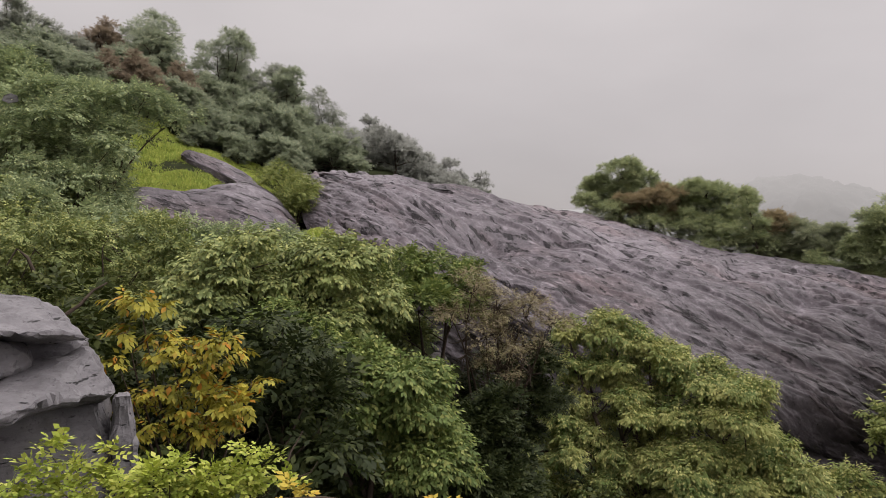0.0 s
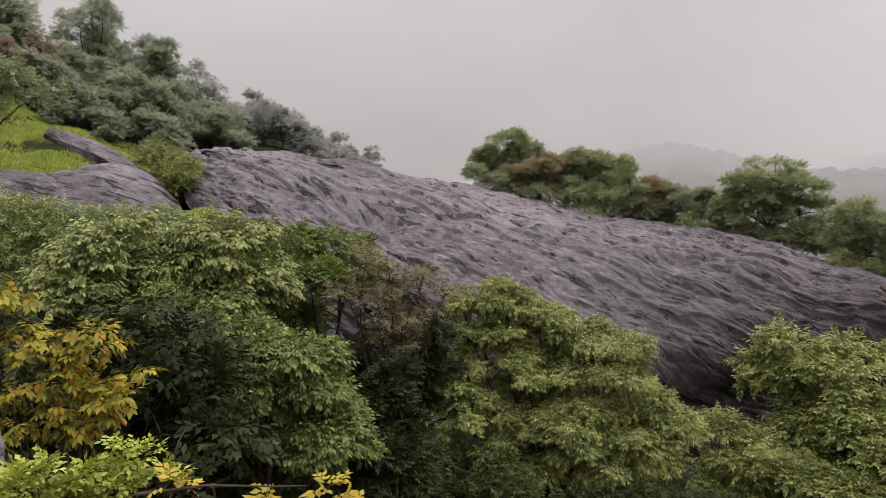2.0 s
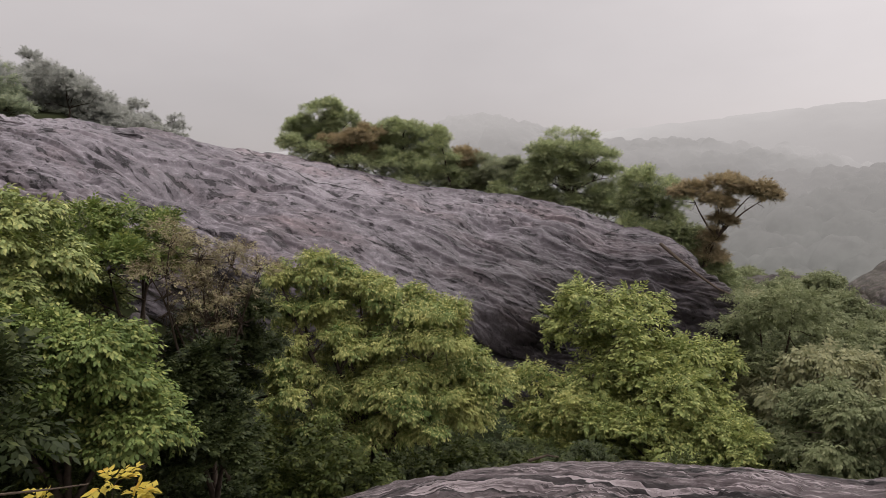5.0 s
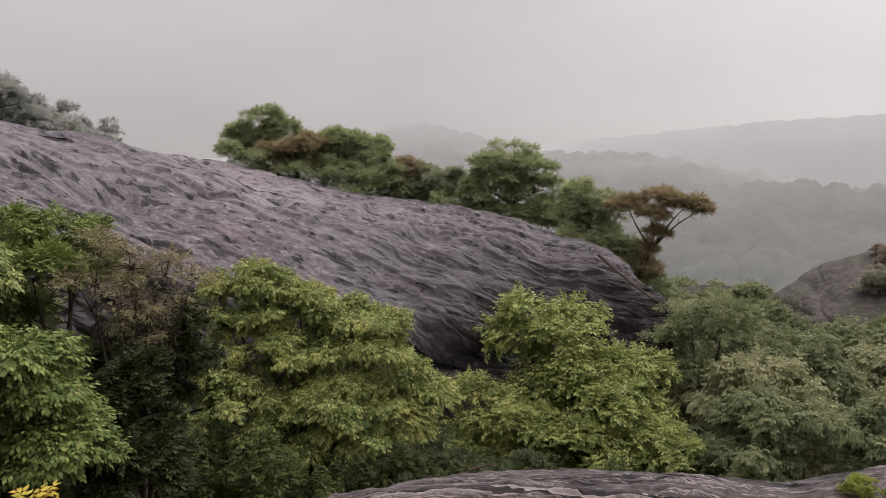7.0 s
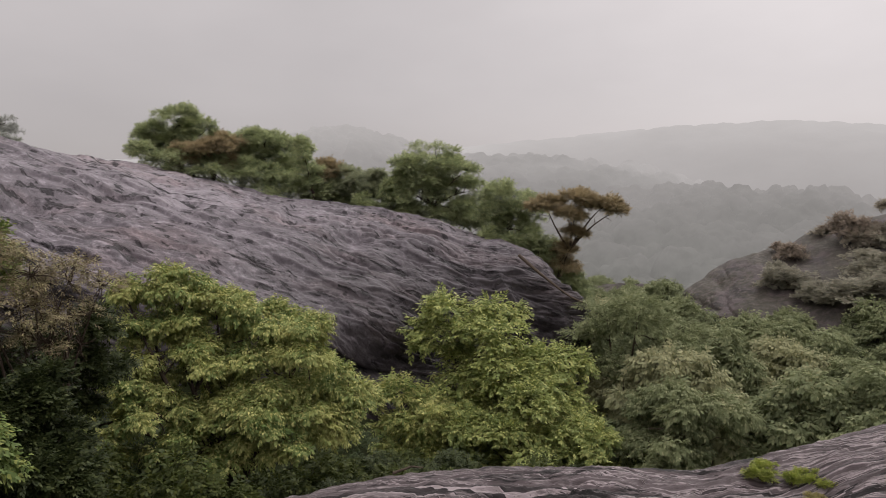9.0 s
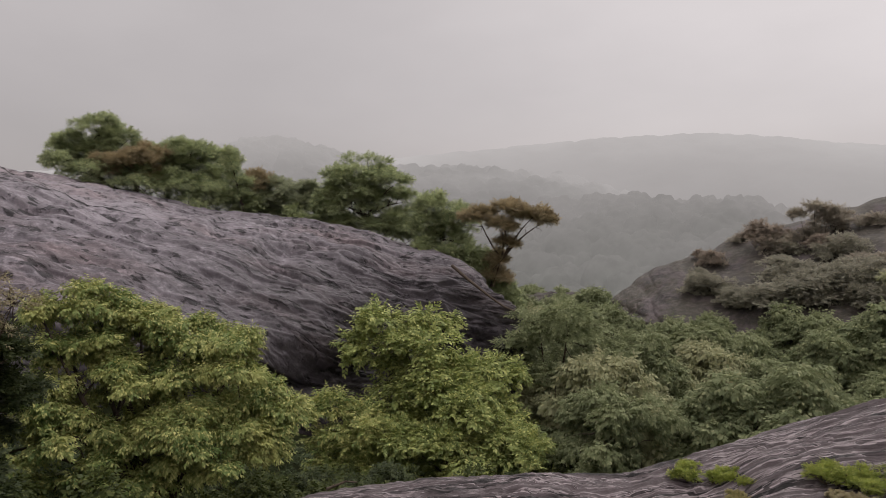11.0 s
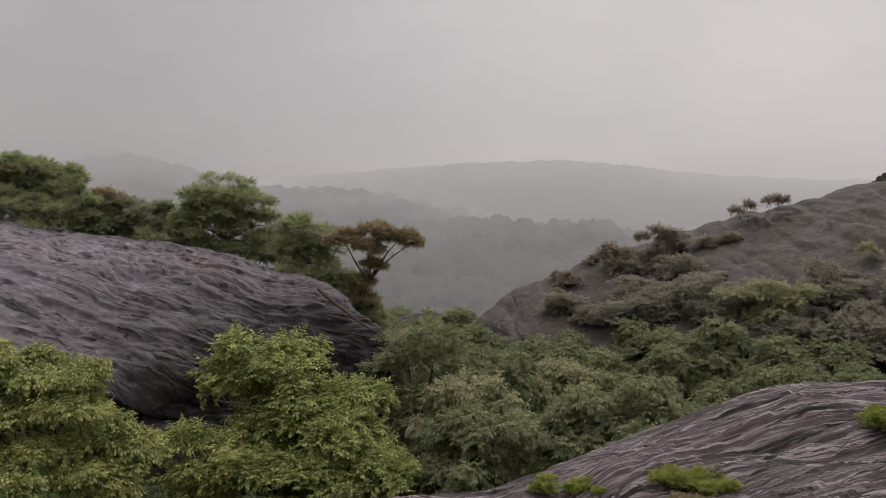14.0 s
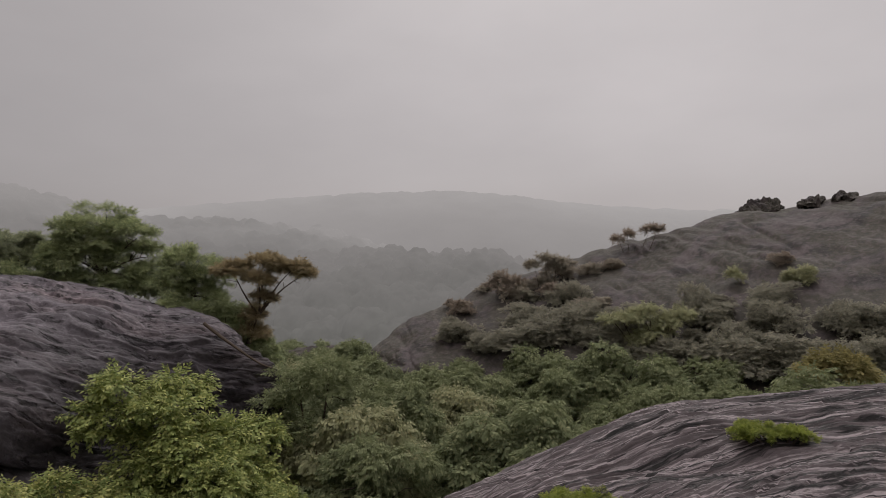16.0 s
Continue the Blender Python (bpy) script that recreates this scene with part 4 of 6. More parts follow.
def grass(name, az0, az1, d0, d1, count, tall, label, seed, thin=0.0):
    """Blades over a stretch of the hillside."""
    rng = np.random.default_rng(seed)
    az, d = rng.uniform(az0, az1, count), np.sqrt(rng.uniform(d0 * d0, d1 * d1, count))
    x, y = d * np.sin(np.radians(az)), d * np.cos(np.radians(az))
    keep = fbm(np.stack([x * 0.35, y * 0.35, 0 * x], -1), 3, seed) + 1.2 * np.minimum(1, np.minimum(az - az0, az1 - az)) > thin
    x, y = x[keep], y[keep]
    bare = np.array([any(o.ray_cast((u, v, 40.0), (0, 0, -1))[0] and o.ray_cast((u, v, 40.0), (0, 0, -1))[1].z > w - 0.05 for o in SLABS) for u, v, w in zip(x, y, ground_z(x, y))])
    x, y = x[~bare], y[~bare]
    n = len(x)
    b = np.stack([x, y, ground_z(x, y) - 0.03], -1)
    lean = unit(rng.normal(0, 0.45, (n, 3)) * (1, 1, 0) + (0, 0, 1))
    h = tall * rng.uniform(0.5, 1.2, (n, 1)) * (0.75 + 0.4 * fbm(b * 0.5, 2, seed + 2))[:, None]
    w = unit(np.cross(lean, rng.normal(0, 1, (n, 3)))) * tall * 0.11
    v = np.stack([b - w, b + w, b + lean * h * 0.6 + w * 0.8, b + lean * h + rng.normal(0, 0.12, (n, 3)) * tall], 1).reshape(-1, 3)
    tagged(part(name, raw_mesh(name, v, np.arange(len(v)).reshape(-1, 4), GRASS)), label, "grass", kind="stuff")


grass("grass_slope", -29, -12.6, 40, 62, 105000, 0.32, "bright green grass on the slope among the slabs", 81)
grass("grass_strip", -14, -7.5, 40, 50, 24000, 0.32, "bright green grass at the foot of the dome", 82)


# ---- misty hills behind ----
def ridge(name, rows, d, depth, material, label, cell, tall, seed, az0, az1):
    """A far slope covered with tree crowns, rising to a crest line and falling behind it."""
    rows = np.asarray(rows, float)
    az = np.linspace(az0, az1, 900)
    el = np.interp(az, rows[:, 0], rows[:, 1])
    k = np.hanning(41)
    el = np.convolve(np.pad(el, 20, "edge"), k / k.sum(), "valid")
    s = np.concatenate([-np.linspace(1, 0, 130) ** 1.4, np.linspace(0.05, 1, 12)])
    a = np.radians(az)[:, None]
    top = EYE + d * np.tan(np.radians(el)) - tall * 0.5
    base = EYE - d * 0.22
    r = d + depth * s[None, :]
    z = base + (top[:, None] - base) * (1 - np.abs(s[None, :]) ** 1.5)
    x, y = r * np.sin(a), r * np.cos(a)
    z = z + tall * 0.25 * fbm(np.stack([x / cell / 6, y / cell / 6, 0 * x], -1), 2, seed)
    z = z + tall * canopy(x + 0.3 * cell * vnoise(np.stack([x / cell * 2, y / cell * 2, 0 * x], -1), seed + 7), y, cell, seed + 11) * (1 + 0.25 * fbm(np.stack([x / cell * 3, y / cell * 3, 0 * x], -1), 2, seed + 5))
    tagged(part(name, raw_mesh(name, np.stack([x, y, z], -1).reshape(-1, 3), grid_quads(*z.shape), material, np.stack([a / math.pi + 0 * z, 1 - np.abs(s)[None, :] + 0 * z], -1).reshape(-1, 2), True)), label, "hill", kind="structure")


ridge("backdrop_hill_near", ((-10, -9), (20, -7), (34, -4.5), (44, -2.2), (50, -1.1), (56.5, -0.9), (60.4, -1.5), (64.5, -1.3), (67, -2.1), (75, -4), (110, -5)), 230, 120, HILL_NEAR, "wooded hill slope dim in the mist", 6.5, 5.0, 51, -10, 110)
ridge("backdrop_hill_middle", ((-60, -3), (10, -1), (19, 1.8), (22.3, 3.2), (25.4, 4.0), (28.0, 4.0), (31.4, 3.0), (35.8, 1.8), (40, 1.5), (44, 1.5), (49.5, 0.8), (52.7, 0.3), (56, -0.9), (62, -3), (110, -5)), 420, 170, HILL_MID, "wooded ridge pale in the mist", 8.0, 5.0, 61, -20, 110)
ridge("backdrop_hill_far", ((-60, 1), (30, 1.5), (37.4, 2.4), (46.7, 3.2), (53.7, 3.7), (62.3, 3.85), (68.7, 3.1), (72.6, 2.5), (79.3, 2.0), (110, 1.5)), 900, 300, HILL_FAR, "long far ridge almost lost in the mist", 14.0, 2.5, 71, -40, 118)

# ---- trees and shrubs of the gully ----
def foot(x, y, lobes):
    """The ground below a plant."""
    return (x, y, min(float(ground_z(x, y)), min(l[2] - l[3] for l in lobes)))


L = [(-10.93, 18.37, 0.78, 1.27), (-9.6, 19.35, 0.61, 1.27), (-8.43, 20.78, 0.75, 1.18), (-10.6, 19.42, -0.53, 1.27), (-11.31, 18.25, -0.42, 1.09), (-7.66, 20.54, -0.08, 1.0), (-9.1, 20.0, -0.73, 1.09)]
leafy("hillside_shrub", foot(-9.72, 19.50, L), L, LEAF_DEEP, 4030, 0.125, "dense dark green shrub on the near hillside", "shrub", seed=300)
L = [(-4.18, 14.01, 0.59, 0.93), (-3.2, 14.81, 0.31, 0.93), (-2.18, 14.47, 0.59, 0.8), (-4.88, 13.72, -0.14, 0.8), (-3.62, 14.09, -0.46, 0.93), (-2.37, 14.29, -0.4, 0.86), (-1.6, 14.72, -0.02, 0.62)]
leafy("gully_shrub", foot(-3.22, 14.29, L), L, LEAF_DEEP, 8680, 0.111, "large dark green shrub with drooping sprays", "shrub", seed=301, droop=0.7, width=0.58, clumps=16, puff=0.32)
L = [(-1.17, 17.2, 0.28, 0.84), (0.11, 17.39, 0.22, 0.77), (-0.56, 16.4, -0.46, 0.91), (0.39, 16.81, -0.35, 0.63)]
leafy("gully_shrub", foot(-0.37, 16.94, L), L, LEAF_BRIGHT, 4340, 0.095, "feathery green shrub beside the dry bush", "shrub", seed=302, width=0.58, clumps=16, puff=0.32)
L = [(-1.94, 13.05, -1.36, 0.8), (-0.82, 12.61, -1.56, 0.91), (-2.19, 12.11, -1.87, 0.64), (-1.36, 12.89, -2.51, 0.8), (-0.17, 12.25, -2.49, 0.69)]
leafy("gully_shrub", foot(-1.07, 12.48, L), L, LEAF_BRIGHT, 8680, 0.108, "fresh green shrub deep in the gully", "shrub", seed=303, droop=0.7, width=0.58, clumps=16, puff=0.32)
L = [(0.67, 15.19, 0.09, 0.5), (1.23, 15.15, -0.21, 0.56), (1.85, 15.09, -0.38, 0.5), (1.0, 15.17, -0.84, 0.56), (1.81, 15.09, -1.07, 0.56), (2.41, 15.01, -0.54, 0.38), (0.24, 15.2, -0.48, 0.38), (1.38, 15.14, -1.53, 0.5)]
leafy("dry_shrub", foot(1.30, 14.93, L), L, LEAF_DRY, 3000, 0.06, "half-dry brown shrub with bare twigs", "shrub", seed=304, per=5, thick=0.07, twigs=34)
L = [(5.32, 21.49, -1.71, 0.76), (4.03, 21.25, -2.04, 0.76), (6.45, 21.05, -2.49, 1.14), (7.56, 20.23, -3.15, 1.14), (8.23, 18.63, -3.61, 1.14), (5.11, 21.25, -3.0, 0.92), (5.74, 20.22, -4.28, 1.22), (7.1, 19.49, -4.78, 1.29), (8.64, 18.77, -4.98, 1.07), (3.78, 20.6, -3.82, 0.7), (3.19, 20.44, -5.16, 0.76), (3.08, 20.05, -6.22, 0.76), (4.27, 19.51, -4.83, 0.76), (6.36, 19.35, -6.05, 1.14), (7.73, 18.03, -5.49, 1.22), (5.52, 19.3, -5.39, 0.92), (7.0, 18.11, -5.23, 1.07), (8.66, 18.09, -5.5, 0.92), (4.82, 18.99, -5.93, 0.68), (4.51, 21.34, -2.85, 0.58), (3.89, 20.16, -4.38, 0.55), (9.26, 17.82, -4.94, 0.68)]
leafy("gully_tree", foot(6.19, 19.65, L), L, LEAF_OLIVE, 31000, 0.112, "yellow-green tree with drooping leafy branches", "tree", seed=305, droop=0.75, thick=0.2, width=0.5, clumps=13, puff=0.36, tier=0.5, rough=0.55)
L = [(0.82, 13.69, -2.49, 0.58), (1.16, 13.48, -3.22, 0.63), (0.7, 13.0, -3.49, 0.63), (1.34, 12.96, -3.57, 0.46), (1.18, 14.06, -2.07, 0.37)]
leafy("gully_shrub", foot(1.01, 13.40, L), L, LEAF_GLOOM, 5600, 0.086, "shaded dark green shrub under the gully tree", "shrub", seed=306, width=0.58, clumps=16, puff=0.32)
L = [(23.8, 32.73, -6.4, 1.32), (25.95, 30.59, -6.5, 1.25), (23.09, 32.92, -8.06, 1.64), (24.19, 29.99, -8.31, 1.97), (26.91, 28.69, -9.47, 1.48), (24.5, 28.38, -10.28, 2.47), (28.13, 27.62, -9.44, 1.25), (22.99, 30.57, -10.88, 1.81), (26.48, 26.82, -11.88, 2.14), (27.94, 25.21, -13.34, 1.48), (24.41, 28.26, -13.49, 2.63), (23.79, 27.53, -15.35, 2.3), (25.17, 24.61, -14.01, 1.97), (22.69, 29.12, -12.38, 1.97), (19.87, 28.92, -14.48, 1.81), (26.9, 23.06, -14.21, 1.48), (24.71, 26.28, -13.23, 1.97), (22.85, 28.84, -14.93, 1.81), (27.67, 22.61, -13.65, 1.15)]
leafy("gully_tree", foot(24.64, 28.07, L), L, LEAF_LIME, 11500, 0.26, "tall lime-green tree against the rock dome", "tree", seed=307, droop=0.4, thick=0.25, width=0.55, clumps=16, puff=0.32)
L = [(22.13, 25.59, -12.07, 1.9), (21.19, 27.18, -11.75, 1.38), (24.86, 24.95, -11.6, 1.44), (24.77, 24.22, -13.61, 1.67), (22.12, 25.57, -14.15, 1.73), (25.15, 22.48, -12.06, 1.21), (19.6, 27.25, -13.79, 1.32), (25.68, 22.0, -13.49, 1.09), (23.4, 25.31, -10.18, 1.15)]
leafy("gully_shrub", foot(23.11, 25.06, L), L, LEAF_LIME, 6200, 0.2, "spreading lime-green shrub at the foot of the tall tree", "shrub", seed=308, droop=0.4, width=0.55, clumps=16, puff=0.32)
L = [(18.77, 31.03, -10.18, 1.01), (19.33, 29.67, -11.01, 1.36), (18.51, 29.81, -12.57, 1.42), (20.17, 28.8, -12.95, 1.66), (18.31, 29.26, -14.18, 1.6), (20.04, 27.62, -14.35, 1.78), (15.27, 30.39, -14.38, 1.33), (18.42, 27.81, -14.27, 1.63)]
leafy("gully_tree", foot(18.69, 29.14, L), L, LEAF_OLIVE, 7200, 0.23, "thin olive-green tree in the gully", "tree", seed=309, droop=0.4, thick=0.18, clumps=16, puff=0.32)
L = [(32.1, 28.01, -7.37, 1.57), (32.73, 26.18, -6.8, 1.57), (32.44, 27.58, -9.81, 1.92), (34.36, 25.36, -8.25, 1.75), (31.99, 28.97, -11.86, 1.68), (33.38, 26.16, -11.41, 1.92), (32.21, 26.42, -13.7, 1.92), (31.36, 28.91, -8.85, 1.4)]
leafy("valley_tree", foot(32.61, 27.13, L), L, LEAF_VALLEY, 4200, 0.22, "brownish green tree beside the foot of the dome", "tree", seed=310, thick=0.22)
L = [(36.7, 26.97, -13.37, 2.27), (36.94, 28.43, -15.77, 2.27), (38.02, 25.75, -14.81, 2.27), (35.67, 28.86, -13.68, 1.89), (38.59, 26.22, -12.79, 1.06)]
leafy("valley_tree", foot(37.07, 27.31, L), L, LEAF_VALLEY, 2600, 0.22, "green tree with one yellowing branch in the valley", "tree", seed=311, thick=0.22)
# Fills the dark gaps under the gully tree; shade is in its leaf colour.
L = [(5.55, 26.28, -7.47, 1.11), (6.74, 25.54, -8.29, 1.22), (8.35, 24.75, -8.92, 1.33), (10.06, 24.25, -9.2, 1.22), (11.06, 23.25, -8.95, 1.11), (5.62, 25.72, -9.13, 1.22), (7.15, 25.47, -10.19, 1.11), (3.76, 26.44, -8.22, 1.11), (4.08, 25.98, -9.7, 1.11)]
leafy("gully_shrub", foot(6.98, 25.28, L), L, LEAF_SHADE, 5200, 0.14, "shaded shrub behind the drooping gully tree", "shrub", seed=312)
L = [(-2.25, 5.12, 0.96, 0.17), (-2.31, 5.04, 0.76, 0.1), (-2.05, 5.16, 0.62, 0.19), (-1.75, 5.29, 0.56, 0.2), (-1.87, 5.26, 0.3, 0.23), (-1.47, 5.24, 0.27, 0.2), (-2.12, 5.07, 0.21, 0.18), (-2.21, 5.0, 0.06, 0.16), (-1.63, 5.2, 0.06, 0.19), (-1.92, 5.17, -0.03, 0.16), (-2.35, 4.95, 0.57, 0.09)]
leafy("yellow_bush", foot(-1.95, 5.16, L), L, LEAF_YELLOW, 500, 0.068, "bush with large leaves turning yellow and orange", "bush", seed=313, width=0.5, per=6, thick=0.025, length=1.6, droop=0.65, puff=0.34)
L = [(-1.54, 2.69, 0.67, 0.036), (-1.59, 2.66, 0.59, 0.041), (-1.47, 2.73, 0.61, 0.036), (-1.36, 2.79, 0.64, 0.026), (-1.38, 2.78, 0.55, 0.041), (-0.82, 2.99, 0.59, 0.031), (-0.77, 3.0, 0.53, 0.041), (-0.68, 3.02, 0.44, 0.036), (-1.14, 2.88, 0.55, 0.046), (-1.01, 2.93, 0.49, 0.061), (-1.24, 2.84, 0.49, 0.066), (-0.88, 2.97, 0.45, 0.061), (-1.5, 2.71, 0.5, 0.061), (-1.08, 2.91, 0.42, 0.066), (-1.64, 2.63, 0.52, 0.051), (-1.35, 2.8, 0.42, 0.1), (-0.95, 3.0, 0.36, 0.1)]
leafy("green_herb", foot(-1.25, 2.92, L), L, LEAF_HERB, 900, 0.030, "bright yellow-green leafy herb at the edge of the viewpoint", "herb", seed=314, width=0.72, per=5, thick=0.008, length=2.2, clumps=5, droop=0.1)
L = [(16.5, 63.29, 6.89, 1.52), (14.81, 64.35, 5.36, 1.74), (18.11, 63.28, 5.33, 1.95), (14.06, 64.76, 4.16, 1.3), (16.51, 63.57, 4.02, 1.85)]
leafy("crest_tree", (16.57, 63.9, 2.43), L, LEAF_CREST, 9786, 0.17, "dark green umbrella-shaped tree on the dome's crest", "tree", seed=315, thick=0.22, rough=0.4, tier=0.52, clumps=15, droop=0.15, puff=0.31, flat=0.55)
L = [(22.69, 60.29, 4.68, 1.82), (25.69, 60.68, 4.03, 1.71), (21.73, 60.74, 3.14, 1.82), (24.12, 59.66, 2.58, 1.6), (20.79, 61.19, 4.56, 1.5)]
leafy("crest_tree", (23.38, 60.68, 0.76), L, LEAF_CREST, 10541, 0.17, "wide flat-crowned tree on the dome's crest", "tree", seed=316, thick=0.22, rough=0.4, tier=0.52, clumps=15, droop=0.15, puff=0.31, flat=0.55)
L = [(19.2, 59.69, 4.28, 1.66), (17.19, 60.09, 3.79, 1.55), (16.34, 60.91, 3.15, 1.24), (19.51, 60.72, 2.88, 1.45)]
leafy("crest_tree", (18.28, 60.31, 1.75), L, LEAF_RUST, 6023, 0.17, "brownish flat-crowned tree on the dome's crest", "tree", seed=317, thick=0.2, rough=0.4, tier=0.52, clumps=15, droop=0.15, puff=0.31, flat=0.55)
L = [(24.01, 54.8, 4.42, 0.44), (24.28, 54.83, 3.46, 0.59), (24.82, 54.86, 2.25, 0.89), (25.16, 55.01, 0.78, 0.99)]
leafy("crest_tree", (24.97, 54.59, 0.06), L, LEAF_CREST, 1881, 0.17, "thin dark tree on the dome's crest", "tree", seed=318, thick=0.1, tier=0.52, clumps=15, droop=0.15, puff=0.31)
L = [(27.17, 56.38, 2.51, 0.92), (26.31, 55.74, 1.76, 0.92), (27.84, 55.47, 1.99, 0.76)]
leafy("crest_tree", (27.16, 55.77, -0.76), L, LEAF_RUST, 1505, 0.17, "small orange-brown tree on the dome's crest", "tree", seed=319, thick=0.1, tier=0.52, clumps=15, droop=0.15, puff=0.31)
L = [(28.62, 55.9, 0.98, 1.73), (29.6, 53.51, 0.49, 1.73), (27.46, 55.81, -0.01, 1.53), (31.04, 53.12, 0.96, 1.33), (29.61, 55.07, -0.54, 1.53), (32.06, 53.87, -0.3, 1.22)]
leafy("crest_tree", (29.17, 54.75, -1.38), L, LEAF_FOREST, 9625, 0.17, "grey-green bushy tree on the dome's crest", "tree", seed=320, thick=0.15, tier=0.52, clumps=15, droop=0.15, puff=0.31)
L = [(34.04, 49.56, 2.82, 1.78), (31.82, 49.89, 2.04, 1.48), (35.35, 47.52, 1.63, 1.58), (31.44, 51.0, 0.49, 1.28), (36.88, 48.02, 0.21, 1.18), (32.6, 49.8, 0.02, 1.68), (35.17, 49.1, -0.25, 1.68), (33.35, 49.71, 1.19, 1.68), (35.88, 47.74, -1.39, 1.18), (32.08, 51.1, -1.44, 1.18)]
leafy("crest_tree", (33.89, 49.58, -2.52), L, LEAF_CREST, 12250, 0.17, "open-crowned green tree on the dome's crest", "tree", seed=321, thick=0.2, rough=0.4, tier=0.52, clumps=15, droop=0.15, puff=0.31)
L = [(35.88, 42.72, 0.1, 1.2), (36.99, 41.85, -0.74, 1.38), (38.23, 41.45, -1.6, 1.01), (35.78, 43.15, -1.62, 1.29), (37.03, 42.72, -2.5, 1.38), (35.45, 43.45, -0.12, 0.74), (37.2, 41.39, -3.05, 1.01)]
leafy("crest_tree", (36.36, 42.67, -3.98), L, LEAF_CREST, 6023, 0.17, "small leaning green tree at the dome's end", "tree", seed=322, thick=0.15, rough=0.4, tier=0.52, clumps=15, droop=0.15, puff=0.31)
L = [(36.71, 38.22, -0.88, 1.13), (38.79, 37.08, -0.5, 1.31), (39.7, 35.35, -0.84, 1.05), (40.55, 34.77, -1.14, 0.61), (37.62, 36.61, -1.53, 0.96), (38.2, 36.62, -2.91, 0.78), (37.91, 37.5, -4.16, 0.78), (37.8, 37.56, -5.55, 0.96)]
leafy("crest_tree", (37.45, 37.6, -5.94), L, LEAF_RUST, 7875, 0.17, "brown umbrella tree leaning out from the dome's end", "tree", seed=323, thick=0.16, rough=0.4, tier=0.52, clumps=15, droop=0.15, puff=0.31, flat=0.55)
L = [(28.63, 51.72, -0.83, 1.07), (30.74, 50.68, -1.31, 1.16), (32.83, 49.66, -1.65, 1.07), (34.58, 48.19, -1.95, 1.16), (36.24, 46.71, -2.28, 1.16), (30.25, 50.79, -0.21, 0.97), (35.61, 47.36, -1.37, 0.97), (29.3, 51.0, -1.19, 1.07), (31.54, 50.2, -1.69, 1.16), (33.41, 48.87, -2.0, 1.07), (35.39, 47.77, -2.32, 1.16), (36.87, 46.1, -2.62, 1.16), (30.72, 49.78, -0.56, 0.97), (36.22, 46.7, -1.72, 0.97)]
leafy("crest_shrub", foot(33.06, 48.95, L), L, LEAF_CREST, 9009, 0.155, "low dark shrubs along the dome's crest", "shrub", seed=324)
L = [(34.17, 42.38, -3.14, 0.89), (35.4, 41.07, -3.79, 0.98), (36.56, 40.06, -4.28, 0.98), (37.2, 39.06, -5.02, 0.98), (38.13, 38.12, -6.38, 0.89), (38.79, 37.94, -7.62, 0.71), (36.74, 39.18, -3.59, 0.71), (34.8, 41.88, -3.46, 0.89), (36.17, 40.77, -4.13, 0.98), (37.38, 39.81, -4.63, 0.98), (37.53, 38.33, -5.28, 0.98), (38.46, 37.42, -6.62, 0.89), (39.4, 37.52, -7.91, 0.71), (37.47, 38.86, -3.92, 0.71), (35.76, 40.29, -4.48, 0.71), (36.68, 39.59, -5.1, 0.71), (37.66, 38.97, -5.82, 0.67), (34.88, 40.93, -3.92, 0.71), (34.09, 41.94, -3.48, 0.71)]
leafy("crest_shrub", foot(36.68, 39.72, L), L, LEAF_CREST, 10647, 0.155, "low dark shrubs at the dome's end", "shrub", seed=325)
L = [(-11.44, 48.92, 4.63, 1.23), (-10.62, 49.24, 3.58, 1.4), (-10.1, 48.33, 2.48, 1.07), (-12.29, 48.75, 4.93, 0.74), (-11.16, 48.65, 2.63, 1.07), (-9.85, 48.96, 4.18, 0.74)]
leafy("rock_bush", foot(-10.89, 48.83, L), L, LEAF_LIME, 1500, 0.18, "light green bush growing beside the rock dome", "bush", seed=326)
L = [(-20.92, 34.24, 4.0, 1.97), (-20.21, 34.01, 6.49, 1.97), (-21.26, 34.78, 1.76, 1.64), (-21.21, 33.38, 5.29, 1.32)]
leafy("hillside_shrub", foot(-20.85, 34.14, L), L, LEAF_SLOPE, 2900, 0.2, "green shrub high on the steep hillside", "shrub", seed=327, puff=0.36, clumps=12)
L = [(-19.19, 35.19, 5.26, 1.97), (-18.4, 34.77, 2.95, 1.81), (-18.1, 35.88, 1.54, 1.32), (-20.16, 35.37, 3.24, 1.48)]
leafy("hillside_shrub", foot(-18.97, 35.25, L), L, LEAF_SLOPE, 2900, 0.2, "broad green shrub on the steep hillside", "shrub", seed=328, puff=0.36, clumps=12)
L = [(-17.85, 36.56, 7.22, 1.48), (-15.85, 36.1, 7.47, 1.32), (-14.6, 37.42, 6.96, 1.12), (-19.26, 35.85, 7.66, 1.48), (-16.89, 35.79, 5.95, 1.18), (-17.38, 35.9, 4.64, 1.12), (-17.93, 36.13, 3.02, 1.32), (-18.65, 35.81, 4.17, 1.32)]
leafy("hillside_shrub", foot(-17.40, 36.18, L), L, LEAF_SLOPE, 2900, 0.2, "fresh green shrub above the grassy slope", "shrub", seed=329, puff=0.36, clumps=12)
L = [(-15.91, 25.35, 1.92, 1.11), (-15.43, 25.94, 0.88, 1.11), (-13.59, 26.94, 1.33, 0.86), (-11.98, 27.31, 0.91, 0.99), (-10.54, 28.26, 0.92, 0.86), (-8.61, 28.82, 0.71, 0.86), (-6.86, 29.42, 0.48, 0.86), (-9.45, 28.49, 0.47, 0.86)]
